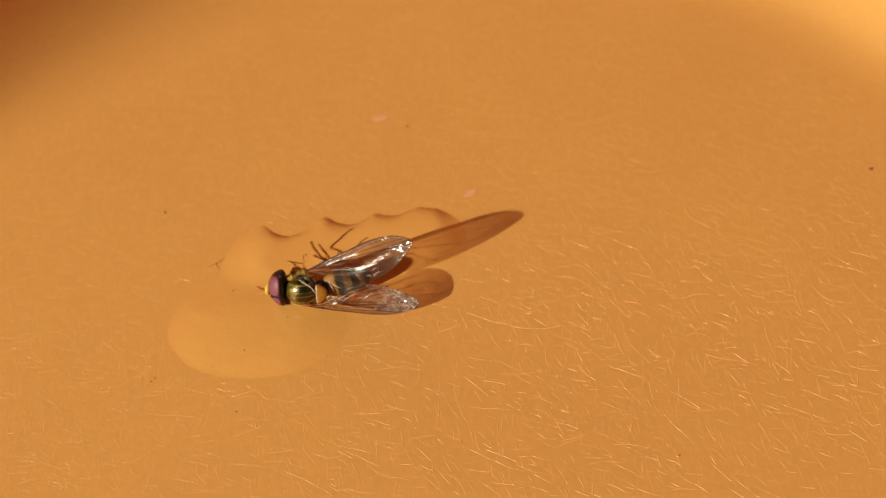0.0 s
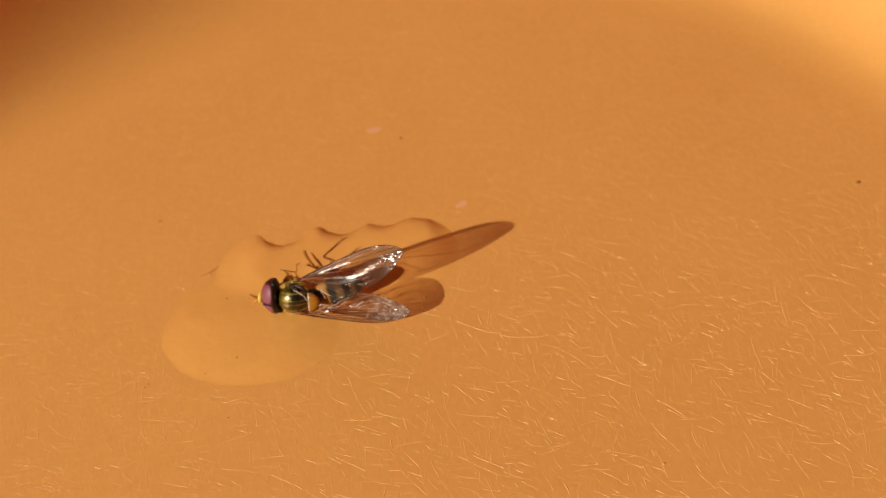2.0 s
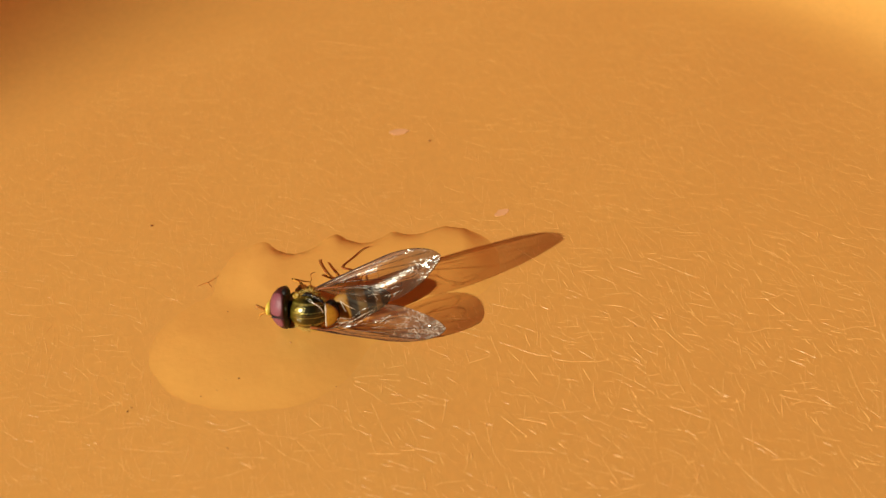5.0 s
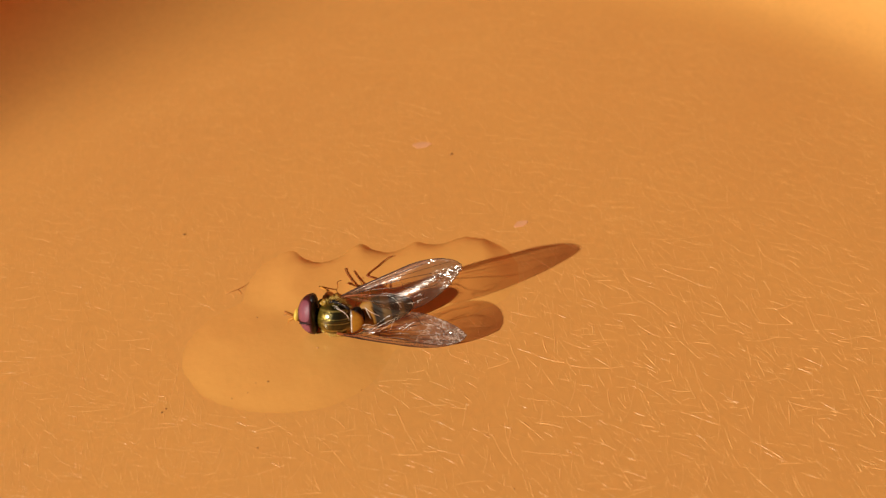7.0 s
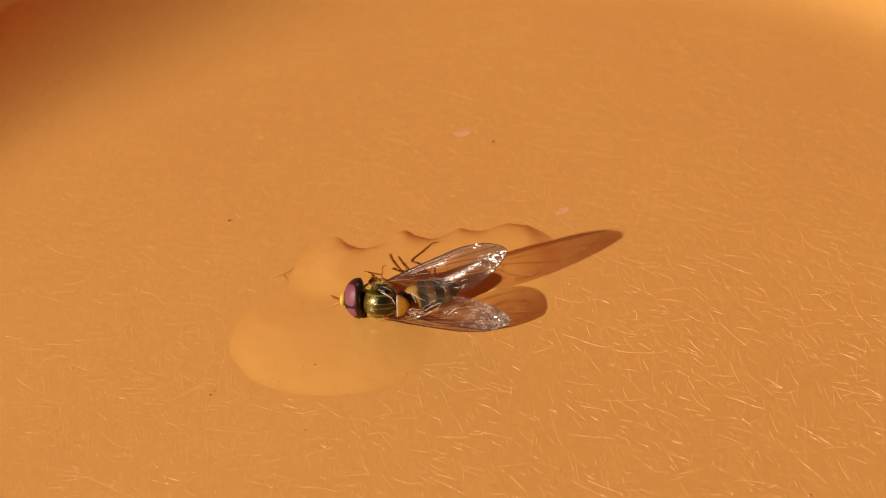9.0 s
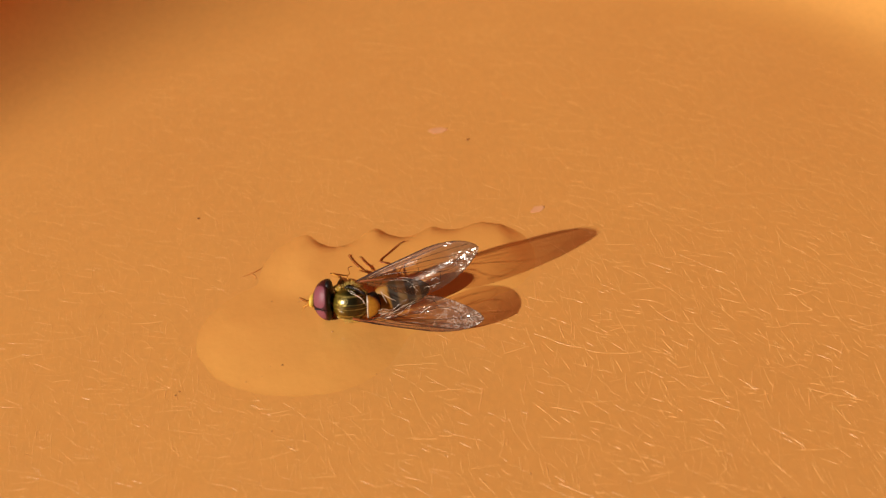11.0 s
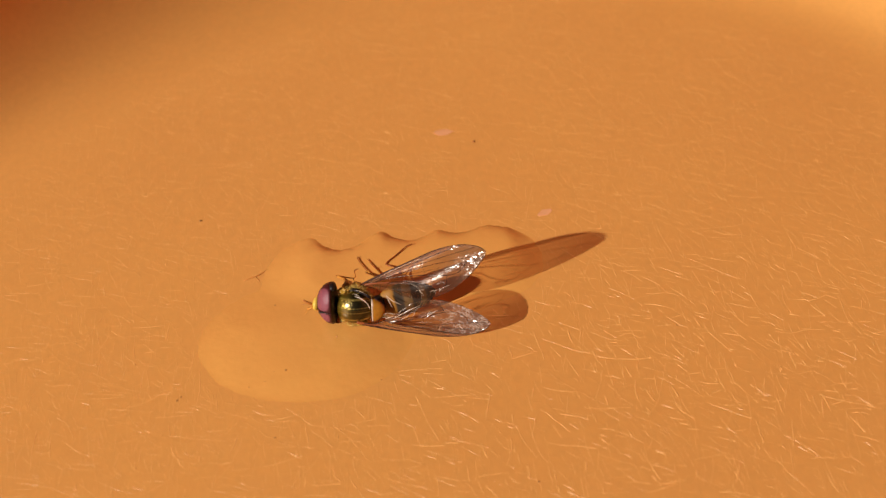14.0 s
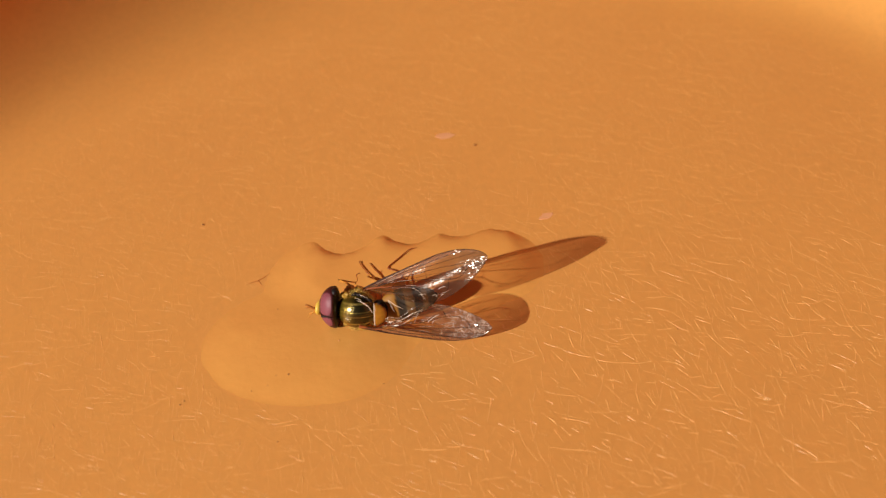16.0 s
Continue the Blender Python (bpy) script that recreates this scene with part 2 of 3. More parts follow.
def wing_material(pleat, patches, crumple, rough, sheen, net, pale):
    """Clear, faintly smoky membrane: pleated along its length, crinkled in patches, darker and hazier towards the tip,
    with sparkle painted as a pale net.
    """
    m = bpy.data.materials.new("wing_membrane")
    m.use_nodes = True
    t = m.node_tree
    t.nodes.remove(t.nodes["Principled BSDF"])
    out = t.nodes["Material Output"]

    def node(kind, op, *got):
        n = t.nodes.new(kind)
        n.operation = op
        for k, g in enumerate(got):
            if isinstance(g, (int, float, tuple)):
                n.inputs[k].default_value = g
            else:
                t.links.new(g, n.inputs[k])
        return n

    def calc(op, *got):
        return node("ShaderNodeMath", op, *got).outputs[0]

    def vec(op, *got):
        return node("ShaderNodeVectorMath", op, *got).outputs[0]

    v = place(t)
    sep = t.nodes.new("ShaderNodeSeparateXYZ")
    t.links.new(v, sep.inputs[0])
    outer = ramp(t, calc("MULTIPLY", sep.outputs["X"], 0.125), [(0.40, (0,) * 3), (0.62, (0.45,) * 3), (0.90, (1,) * 3)])
    clear = t.nodes.new("ShaderNodeBsdfTransparent")
    smoke = ramp(t, noise_tex(t, v, 0.9, 3), [(0.3, (0.69, 0.57, 0.53)), (0.7, (0.81, 0.70, 0.65))])
    dim = ramp(t, outer, [(0.0, (1,) * 3), (1.0, (0.47, 0.45, 0.45))])
    t.links.new(vec("MULTIPLY", smoke, dim), clear.inputs["Color"])

    # crinkled, glossier patches, set where the camera sees glints
    blended = 0.06
    for cx, cy, rx, ry in patches:
        gap = node("ShaderNodeVectorMath", "LENGTH", vec("MULTIPLY", vec("SUBTRACT", v, (cx, cy, 0.0)), (1 / rx, 1 / ry, 0.0))).outputs["Value"]
        blended = calc("ADD", blended, calc("POWER", 2.0, calc("MULTIPLY", calc("MULTIPLY", gap, gap), -1.4)))
    blended = calc("MINIMUM", blended, 1.0)
    along = vec("MULTIPLY", v, (0.30, 2.6, 1.0))
    fold = bump(t, None, noise_tex(t, along, 1.0, 3, 0.55, 0.5), 0.9, pleat)
    cell = t.nodes.new("ShaderNodeTexVoronoi")
    cell.inputs["Scale"].default_value = 11.0
    t.links.new(vec("ADD", vec("MULTIPLY", v, (0.7, 1.2, 1.0)), vec("MULTIPLY", noise_tex(t, v, 2.0, 3), (0.5, 0.5, 0.5))), cell.inputs["Vector"])
    lean = vec("MULTIPLY", vec("SUBTRACT", cell.outputs["Color"], (0.5, 0.5, 0.5)), (crumple,) * 3)
    soft = t.nodes.new("ShaderNodeTexNoise")
    soft.inputs["Scale"].default_value, soft.inputs["Detail"].default_value = 7.0, 2.0
    t.links.new(v, soft.inputs["Vector"])
    lean = vec("ADD", lean, vec("MULTIPLY", vec("SUBTRACT", soft.outputs["Color"], (0.5, 0.5, 0.5)), (crumple * 0.9,) * 3))
    gloss = t.nodes.new("ShaderNodeBsdfGlossy")
    gloss.inputs["Roughness"].default_value = rough
    gloss.inputs["Color"].default_value = (1.0, 0.91, 0.82, 1)
    t.links.new(vec("NORMALIZE", vec("ADD", fold, vec("MULTIPLY", lean, blended))), gloss.inputs["Normal"])

    # pale wrinkle net whose colour stands in for sparkle
    edge = t.nodes.new("ShaderNodeTexVoronoi")
    edge.feature = "DISTANCE_TO_EDGE"
    edge.inputs["Scale"].default_value = 5.4
    t.links.new(vec("ADD", v, vec("MULTIPLY", noise_tex(t, v, 4.0, 3), (0.8, 0.5, 0.6))), edge.inputs["Vector"])
    lines = ramp(t, edge.outputs["Distance"], [(0.0, (1,) * 3), (0.05, (0.6,) * 3), (0.13, (0,) * 3)])
    torn = ramp(t, noise_tex(t, v, 2.2, 3), [(0.40, (0.02,) * 3), (0.60, (1,) * 3)])
    # diffuse haze put in to lighten the membrane, amber at the root
    haze = t.nodes.new("ShaderNodeBsdfDiffuse")
    t.links.new(ramp(t, calc("MULTIPLY", sep.outputs["X"], 0.125), [(0.25, (0.55, 0.25, 0.06)), (0.55, (0.85, 0.52, 0.28)), (0.75, pale)]), haze.inputs["Color"])
    basal = ramp(t, calc("MULTIPLY", sep.outputs["X"], 0.125), [(0.06, (1,) * 3), (0.34, (0,) * 3)])
    veil = calc("MULTIPLY_ADD", calc("MULTIPLY", calc("MULTIPLY", lines, torn), outer), net, calc("MULTIPLY_ADD", outer, 0.05 * net + 0.045, calc("MULTIPLY_ADD", basal, 0.16, 0.004)))
    a = t.nodes.new("ShaderNodeMixShader")
    t.links.new(veil, a.inputs[0])
    t.links.new(clear.outputs[0], a.inputs[1])
    t.links.new(haze.outputs[0], a.inputs[2])
    c = t.nodes.new("ShaderNodeMixShader")
    t.links.new(calc("MULTIPLY_ADD", blended, sheen * 0.9, sheen * 0.1), c.inputs[0])
    t.links.new(a.outputs[0], c.inputs[1])
    t.links.new(gloss.outputs[0], c.inputs[2])
    t.links.new(c.outputs[0], out.inputs["Surface"])
    return m


M_COSTAL = material("brown_costal_cell", (0.20, 0.07, 0.025), 0.5, 0, 0.2)[0]
M_COSTAL.node_tree.nodes["Principled BSDF"].inputs["Alpha"].default_value = 0.58
M_WING = wing_material(0.00004, [(6.2, -0.75, 0.25, 0.15), (6.6, 0.4, 0.55, 0.4), (7.5, 0.15, 0.3, 0.25)], 0.8, 0.19, 0.10, 0.10, (0.95, 0.60, 0.35))
M_WING_LOW = wing_material(0.00012, [(7.0, 0.0, 0.6, 0.4), (4.4, 0.65, 0.7, 0.25)], 1.2, 0.16, 0.085, 0.65, (0.92, 0.74, 0.60))


# mesh helpers: shapes are drawn in millimetres
def mesh_of(name, bm, mat, smooth=True):
    bmesh.ops.scale(bm, vec=(MM, MM, MM), verts=bm.verts)
    me = bpy.data.meshes.new(name)
    bm.to_mesh(me)
    bm.free()
    me.materials.append(mat)
    for f in me.polygons:
        f.use_smooth = smooth
    return me


def part(name, bm, mat, parent=None, label="", smooth=True, at=None):
    ob = new(name, mesh_of(name, bm, mat, smooth))
    ob.parent = parent
    if at is not None:
        ob.matrix_local = at
    return tagged(ob, label)


def mm(x, y, z, rx=0, ry=0, rz=0):
    return pose(x * MM, y * MM, z * MM, rx, ry, rz)


def ball(bm, centre, half, seg=28, rings=18, shape=None):
    """An ellipsoid; shape(x, y, z) bends its unit sphere first."""
    made = bmesh.ops.create_uvsphere(bm, u_segments=seg, v_segments=rings, radius=1)["verts"]
    for v in made:
        p = shape(*v.co) if shape else v.co
        v.co = Vector((centre[0] + p[0] * half[0], centre[1] + p[1] * half[1], centre[2] + p[2] * half[2]))
    return made


def tube(bm, points, radii, sides=8):
    """A round limb along points."""
    pts = [Vector(p) for p in points]
    rings = []
    for i, p in enumerate(pts):
        d = (pts[min(i + 1, len(pts) - 1)] - pts[max(i - 1, 0)]).normalized()
        a = d.orthogonal().normalized()
        c = d.cross(a)
        rings.append([bm.verts.new(p + (a * math.cos(k * math.tau / sides) + c * math.sin(k * math.tau / sides)) * radii[i]) for k in range(sides)])
    for r0, r1 in zip(rings, rings[1:]):
        for k in range(sides):
            bm.faces.new((r0[k], r0[(k + 1) % sides], r1[(k + 1) % sides], r1[k]))
    bm.faces.new(rings[0][::-1])
    bm.faces.new(rings[-1])


def curve_points(ctrl, steps=5):
    """A smooth line through a few points."""
    p = [Vector(c) for c in ctrl]
    p = [p[0] * 2 - p[1]] + p + [p[-1] * 2 - p[-2]]
    out = []
    for i in range(1, len(p) - 2):
        for s in range(steps):
            t = s / steps
            a, b, c, d = p[i - 1:i + 3]
            out.append(0.5 * (2 * b + (c - a) * t + (2 * a - 5 * b + 4 * c - d) * t * t + (3 * b - a - 3 * c + d) * t ** 3))
    return out + [p[-2]]


# the ground under the dish
bm = bmesh.new()
bmesh.ops.create_grid(bm, x_segments=8, y_segments=8, size=4000)
ground = part("ground", bm, M_GROUND)
ground.location.z = -5.2 * MM
tagged(ground, "plain unseen ground under the dish, coloured to bounce warm light", "ground", kind="structure")

# plain unseen wall added towards the sun; its end shades one dish side
def plain_wall():
    bm = bmesh.new()
    bmesh.ops.create_cube(bm, size=1)
    bmesh.ops.scale(bm, vec=(900, 100, 1500), verts=bm.verts)
    bmesh.ops.bevel(bm, geom=bm.edges, offset=6, segments=2, affect="EDGES")
    ob = part("unseen_shade_wall", bm, M_WALL, smooth=False)
    ahead = Vector((SUN.x, SUN.y, 0)).normalized()
    side = Vector((-ahead.y, ahead.x, 0))
    foot = Vector((SHADE_X, SHADE_Y, 0)) - ahead * 1250 + side * 450
    ob.matrix_world = mm(foot.x, foot.y, 750 - 5.2, 0, 0, math.degrees(math.atan2(side.y, side.x)))
    return tagged(ob, "unseen plain wall added to shade one side of the dish", "wall", kind="structure")


SHADE_X, SHADE_Y = -21.0, 31.0
plain_wall()


# unseen walls added only to reflect warm red light into the shadows
def bounce_wall(name, x, y, turn):
    bm = bmesh.new()
    bmesh.ops.create_cube(bm, size=1)
    bmesh.ops.scale(bm, vec=(4000, 120, 2800), verts=bm.verts)
    bmesh.ops.bevel(bm, geom=bm.edges, offset=6, segments=2, affect="EDGES")
    ob = part(name, bm, M_WALL, smooth=False)
    ob.matrix_world = mm(x, y, 1400 - 5.2, 0, 0, turn)
    return tagged(ob, "unseen plain wall added to bounce warm red light", "wall", kind="structure")


bounce_wall("fill_wall_1", -300, 2300, 0)
bounce_wall("fill_wall_2", 2300, 200, 90)

# the dish: flat floor, wide round fillet, low wall, thick rim
CX, CY = 6.0, -24.0
FLOOR_R, FILLET, STEEP, DEEP = 47.0, 8.0, 70.0, 1.276


def floor_z(x, y):
    """A very slight upward bulge, highest under the fly, added to shade the floor."""
    return -((x + 2.0) ** 2 + (y + 6.0) ** 2) / 1900.0


def dish_profile():
    inner = [(r, 0.0) for r in (*range(0, 43, 3), 43.5, 45.0, 46.2)]
    top_angle = radians(STEEP)
    for i in range(19):
        a = top_angle * i / 18
        inner.append((FLOOR_R + FILLET * math.sin(a), FILLET * (1 - math.cos(a))))
    r, z = inner[-1]
    rim = [(r + 0.5 + 0.9 * (1 - math.cos(a)), z + 0.8 * math.sin(a)) for a in (0.4, 0.9, 1.57, 2.2, 2.8)]
    outer = [(r + 2.2, z - 1.0), (r + 1.2, z * 0.5), (FLOOR_R + 4, -0.6), (FLOOR_R - 1, -1.6), (20.0, -1.6), (0.0, -1.6)]
    return inner + rim + outer


def lathe(bm, profile, seg):
    rings = []
    for r, z in profile:
        if r < 1e-6:
            rings.append([bm.verts.new((0, 0, z))])
        else:
            rings.append([bm.verts.new((r * math.cos(k * math.tau / seg), r * math.sin(k * math.tau / seg), z)) for k in range(seg)])
    for a, c in zip(rings, rings[1:]):
        for k in range(seg):
            k2 = (k + 1) % seg
            if len(a) == 1:
                bm.faces.new((a[0], c[k], c[k2]))
            elif len(c) == 1:
                bm.faces.new((a[k2], a[k], c[0]))
            else:
                bm.faces.new((a[k], c[k], c[k2], a[k2]))
    bmesh.ops.recalc_face_normals(bm, faces=bm.faces)


bm = bmesh.new()
lathe(bm, dish_profile(), 192)
for v in bm.verts:
    fade = min(1.0, max(0.0, (math.hypot(v.co.x, v.co.y) - 44.0) / 9.0))
    v.co.z += floor_z(CX + v.co.x, CY + v.co.y * DEEP) * (1 - fade * fade * (3 - 2 * fade))
dish = part("dish", bm, M_DISH)
dish.location, dish.scale.y = (CX * MM, CY * MM, 0), DEEP
tagged(dish, "shallow round orange plastic dish with a scratched floor", "dish")


# the puddle: smooth union of round lobes
LOBES = [(-6.8, -8.6, 6.4, 5.1), (-5.2, -8.3, 4.9, 5.2), (-5.4, -3.6, 4.4, 4.5), (-1.0, -3.4, 4.4, 4.45), (2.2, -3.2, 4.0, 4.35), (4.7, -2.7, 3.4, 3.52), (-1.2, -5.6, 4.6, 3.6)]
DRY = [(-4.8, 1.05, 1.85), (-0.35, 1.5, 1.72), (2.75, 1.95, 1.68), (-8.9, 1.3, 1.2)]


def puddle_depth(x, y):
    """Distance inside the shore, in mm (negative outside)."""
    blended = 0.0
    for cx, cy, rx, ry in LOBES:
        blended += math.exp(4.0 * (1 - math.hypot((x - cx) / rx, (y - cy) / ry)) * min(rx, ry))
    d = math.log(blended) / 4.0
    cut = math.exp(-4.5 * d)
    for cx, cy, r in DRY:
        cut += math.exp(-4.5 * (math.hypot(x - cx, y - cy) - r))
    return -math.log(cut) / 4.5 + 0.10 * noise.noise((x * 0.9, y * 0.9, 3.0)) + 0.05 * noise.noise((x * 2.6, y * 2.6, 8.0))


def puddle_z(x, y, d):
    """Height of the liquid's skin: a round shore on the far side, a long low slope on the near one."""
    fy, fx = min(1.0, max(0.0, (y + 6.0) / 5.0)), min(1.0, max(0.0, (x + 11.0) / 5.5))
    far = fy * fy * (3 - 2 * fy) * fx * fx * (3 - 2 * fx)
    east = min(1.0, max(0.0, (x - 5.6) / 2.4))
    far *= 1 - 0.6 * east * east * (3 - 2 * east)
    rise, wide = 0.44 - 0.04 * far, 2.4 - 1.9 * far
    fx, fy = min(1.0, max(0.0, (-6.0 - x) / 4.0)), min(1.0, max(0.0, (y + 8.0) / 4.0))
    wide += 3.5 * fx * fx * (3 - 2 * fx) * fy * fy * (3 - 2 * fy)
    lap = d * (far + (1 - far) * d / (d + 0.45)) if d > 0 else 0
    return floor_z(x, y) - 0.004 + (rise * (1 - math.exp(-lap / wide)) if d > 0 else d * 0.12)


def puddle():
    bm = bmesh.new()
    step, x0, y0, nx, ny = 0.14, -14.5, -15.0, 180, 125
    grid = {}
    for i in range(nx):
        for j in range(ny):
            x, y = x0 + i * step, y0 + j * step
            d = puddle_depth(x, y)
            if d < -0.25:
                continue
            grid[i, j] = bm.verts.new((x, y, puddle_z(x, y, d)))
    for (i, j), v in list(grid.items()):
        q = [grid.get(k) for k in ((i, j), (i + 1, j), (i + 1, j + 1), (i, j + 1))]
        if all(q):
            bm.faces.new(q)
    loose = [v for v in bm.verts if not v.link_faces]
    bmesh.ops.delete(bm, geom=loose, context="VERTS")
    return tagged(part("puddle", bm, M_LIQUID), "thin smooth puddle of amber liquid with scalloped shore", "puddle")


puddle()


# the hoverfly, lying on its left side
FWD = Vector((-0.9905, 0.1297, -0.0227)).normalized()
BACK = Vector((-0.098, -0.917, 0.384))
BACK = (BACK - FWD * BACK.dot(FWD)).normalized()
LEFT = BACK.cross(FWD)
THORAX_AT = Vector((-3.60, -7.64, 1.55)) * MM
FLY = Matrix.Translation(THORAX_AT) @ Matrix((FWD, LEFT, BACK)).transposed().to_4x4()

fly = new("hoverfly")
fly.location = (THORAX_AT.x, THORAX_AT.y, 0)
tagged(fly, "bronze hoverfly with maroon eyes lying on its side in the puddle", "fly")
INTO = Matrix.Translation(-Vector(fly.location))


def fly_part(name, bm, mat, parent=None, label="", at=None, smooth=True):
    """A part given in the fly's own axes: x ahead, y to its left, z its back."""
    ob = part(name, bm, mat, fly, label, smooth, INTO @ FLY @ (at or Matrix()))
    if parent:
        ob.parent = parent
        ob.matrix_local = parent.matrix_basis.inverted() @ (INTO @ FLY @ (at or Matrix()))
    return ob


bm = bmesh.new()
ball(bm, (0.02, 0.02, 0), (1.23, 1.09, 0.98), 36, 24, lambda x, y, z: (x * (1 - 0.10 * y * y), y, z * (0.92 + 0.08 * (1 - x * x))))
fly_part("thorax", bm, M_THORAX, label="bronze-green thorax with pale stripes")
bm = bmesh.new()
ball(bm, (-0.1, 0, -0.35), (0.98, 1.02, 0.85), 24, 16)
for side, x, z, half in ((-0.90, 0.66, 0.02, (0.34, 0.24, 0.30)), (-0.95, 0.50, -0.60, (0.36, 0.28, 0.30)), (-0.85, 0.62, -1.15, (0.26, 0.28, 0.36)), (-0.85, 0.05, -0.95, (0.30, 0.28, 0.40)), (0.84, 0.62, 0.0, (0.28, 0.20, 0.26)), (-1.02, -0.35, 0.0, (0.36, 0.14, 0.20)), (1.0, -0.35, 0.18, (0.42, 0.18, 0.20))):
    def lumpy(a, b, c, k=side):
        n = 1 + 0.30 * noise.noise((a * 1.8 + k, b * 1.8, c * 1.8)) + 0.10 * noise.noise((a * 5, b * 5 + k, c * 5))
        return a * n, b * n, c * n

    ball(bm, (x, side, z), half, 22, 16, lumpy)
pleura = fly_part("pleura", bm, M_PLEURA, label="dusty yellow side of the thorax")

# dark plates where the upper wing joins the thorax
for x, y, z, half, turn in ((0.08, -1.12, 0.30, (0.22, 0.10, 0.14), 20), (-0.20, -1.10, 0.36, (0.20, 0.12, 0.12), -15), (-0.52, -0.98, 0.42, (0.24, 0.09, 0.10), -25), (-0.85, -0.80, 0.42, (0.22, 0.10, 0.10), -35)):
    bm = bmesh.new()
    ball(bm, (0, 0, 0), half, 14, 10, lambda a, b, c: (a * (1 + 0.3 * b), b * (1 - 0.3 * a), c))
    fly_part("sclerite", bm, M_OCCIPUT, pleura, "black wing-base plate", mm(x, y, z, 0, 0, turn))
for ctrl, thick in ((((0.02, -0.96, 0.52), (-0.25, -0.92, 0.62), (-0.45, -0.80, 0.66)), 0.016), (((-0.10, -1.16, 0.40), (-0.45, -1.10, 0.50), (-0.80, -0.92, 0.52)), 0.012)):
    bm = bmesh.new()
    pts = curve_points(ctrl, 5)
    tube(bm, pts, [thick * (0.4 + 0.6 * math.sin(math.pi * i / (len(pts) - 1))) for i in range(len(pts))], 6)
    fly_part("strut", bm, M_PALE, pleura, "pale wing-base strut")

bm = bmesh.new()
ball(bm, (0, 0, 0), (0.74, 0.72, 0.32), 32, 18, lambda x, y, z: (x if x < 0 else x * 0.10, y * (1 - 0.10 * max(0, -x)), z * (1 - 0.25 * x)))
scutellum = fly_part("scutellum", bm, M_SCUTELLUM, label="amber half-round scutellum", at=mm(-1.18, 0.02, 0.62, 0, -8, 0))
bm = bmesh.new()
tube(bm, [(0.03, 0.72 * math.sin(a), 0.31 * math.cos(a)) for a in np.linspace(-1.45, 1.45, 17)], [0.042] * 17, 6)
fly_part("ridge", bm, M_PALE, scutellum, "pale front edge", mm(-1.18, 0.02, 0.62, 0, -8, 0))
bm = bmesh.new()
tube(bm, [(-0.72 * math.cos(a), 0.69 * math.sin(a), 0.04) for a in np.linspace(-1.35, 1.35, 19)], [0.035] * 19, 6)
fly_part("rim", bm, M_VEIN, scutellum, "dark brown hind edge", mm(-1.18, 0.02, 0.62, 0, -8, 0))
bm = bmesh.new()
pts = curve_points([(-0.12, -0.86, 0.64), (-0.55, -0.72, 0.76), (-0.88, -0.48, 0.80), (-1.05, -0.14, 0.82)], 6)
tube(bm, pts, [0.012 + 0.022 * math.sin(math.pi * i / (len(pts) - 1)) for i in range(len(pts))], 6)
fly_part("suture", bm, M_PALE, scutellum, "pale curved ridge beside the wing base")
bm = bmesh.new()
ball(bm, (-1.35, 0, -0.14), (0.52, 0.64, 0.45), 20, 12)
fly_part("waist", bm, M_OCCIPUT, label="black waist")

# head, turned a little further than the thorax
HEAD = mm(1.30, -0.14, 0.0, -15, 0, 0)
bm = bmesh.new()
ball(bm, (0, 0, 0), (0.24, 1.36, 1.03), 28, 18)
ball(bm, (-0.06, -1.22, 0.10), (0.22, 0.24, 0.34), 14, 10)
head = fly_part("head", bm, M_OCCIPUT, label="black back of the head", at=HEAD @ mm(0.0, 0, -0.02))
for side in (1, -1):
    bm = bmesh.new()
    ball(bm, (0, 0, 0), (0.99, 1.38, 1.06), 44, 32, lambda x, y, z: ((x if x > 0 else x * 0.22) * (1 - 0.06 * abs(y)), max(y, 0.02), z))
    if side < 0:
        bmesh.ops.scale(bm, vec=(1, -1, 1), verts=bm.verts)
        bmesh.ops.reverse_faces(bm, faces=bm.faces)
    fly_part("eye", bm, M_EYE if side > 0 else M_EYE_RIGHT, head, "maroon compound eye, mauve reflection painted on", HEAD @ mm(0.03, 0, 0))
bm = bmesh.new()
ball(bm, (0.46, 0, 0.97), (0.30, 0.07, 0.06), 14, 8)
for k in (-0.09, 0.09):
    ball(bm, (0.28, k, 0.99), (0.06, 0.05, 0.05), 8, 6)
fly_part("vertex", bm, M_OCCIPUT, head, "black ridge between the eyes", HEAD)
bm = bmesh.new()
ball(bm, (0, 0, 0), (0.28, 0.42, 0.52), 22, 16, lambda x, y, z: (x * (1 - 0.25 * z), y, z))
fly_part("face", bm, M_FACE, head, "yellow face", HEAD @ mm(0.95, -0.02, 0.10, 0, 15, 0))
for mat, ctrl, bristle in ((M_ANTENNA, ((1.36, -0.06, 0.30), (1.60, -0.20, 0.36), (1.92, -0.40, 0.36)), ((1.70, -0.28, 0.42), (1.90, -0.18, 0.46), (2.02, -0.14, 0.44))),
                           (M_LEG, ((1.40, 0.10, 0.30), (1.55, 0.20, 0.34), (1.76, 0.30, 0.30)), ((1.60, 0.22, 0.40), (1.80, 0.44, 0.42), (1.90, 0.62, 0.38)))):
    bm = bmesh.new()
    pts = curve_points(ctrl, 5)
    tube(bm, pts, [0.045 + 0.04 * math.sin(math.pi * (0.15 + 0.75 * i / (len(pts) - 1))) for i in range(len(pts))])
    tube(bm, curve_points(bristle, 3), [0.024, 0.022, 0.02, 0.017, 0.015, 0.012, 0.01])
    fly_part("antenna", bm, mat, head, "short antenna with a fine bristle", HEAD @ mm(-0.17, 0, 0))

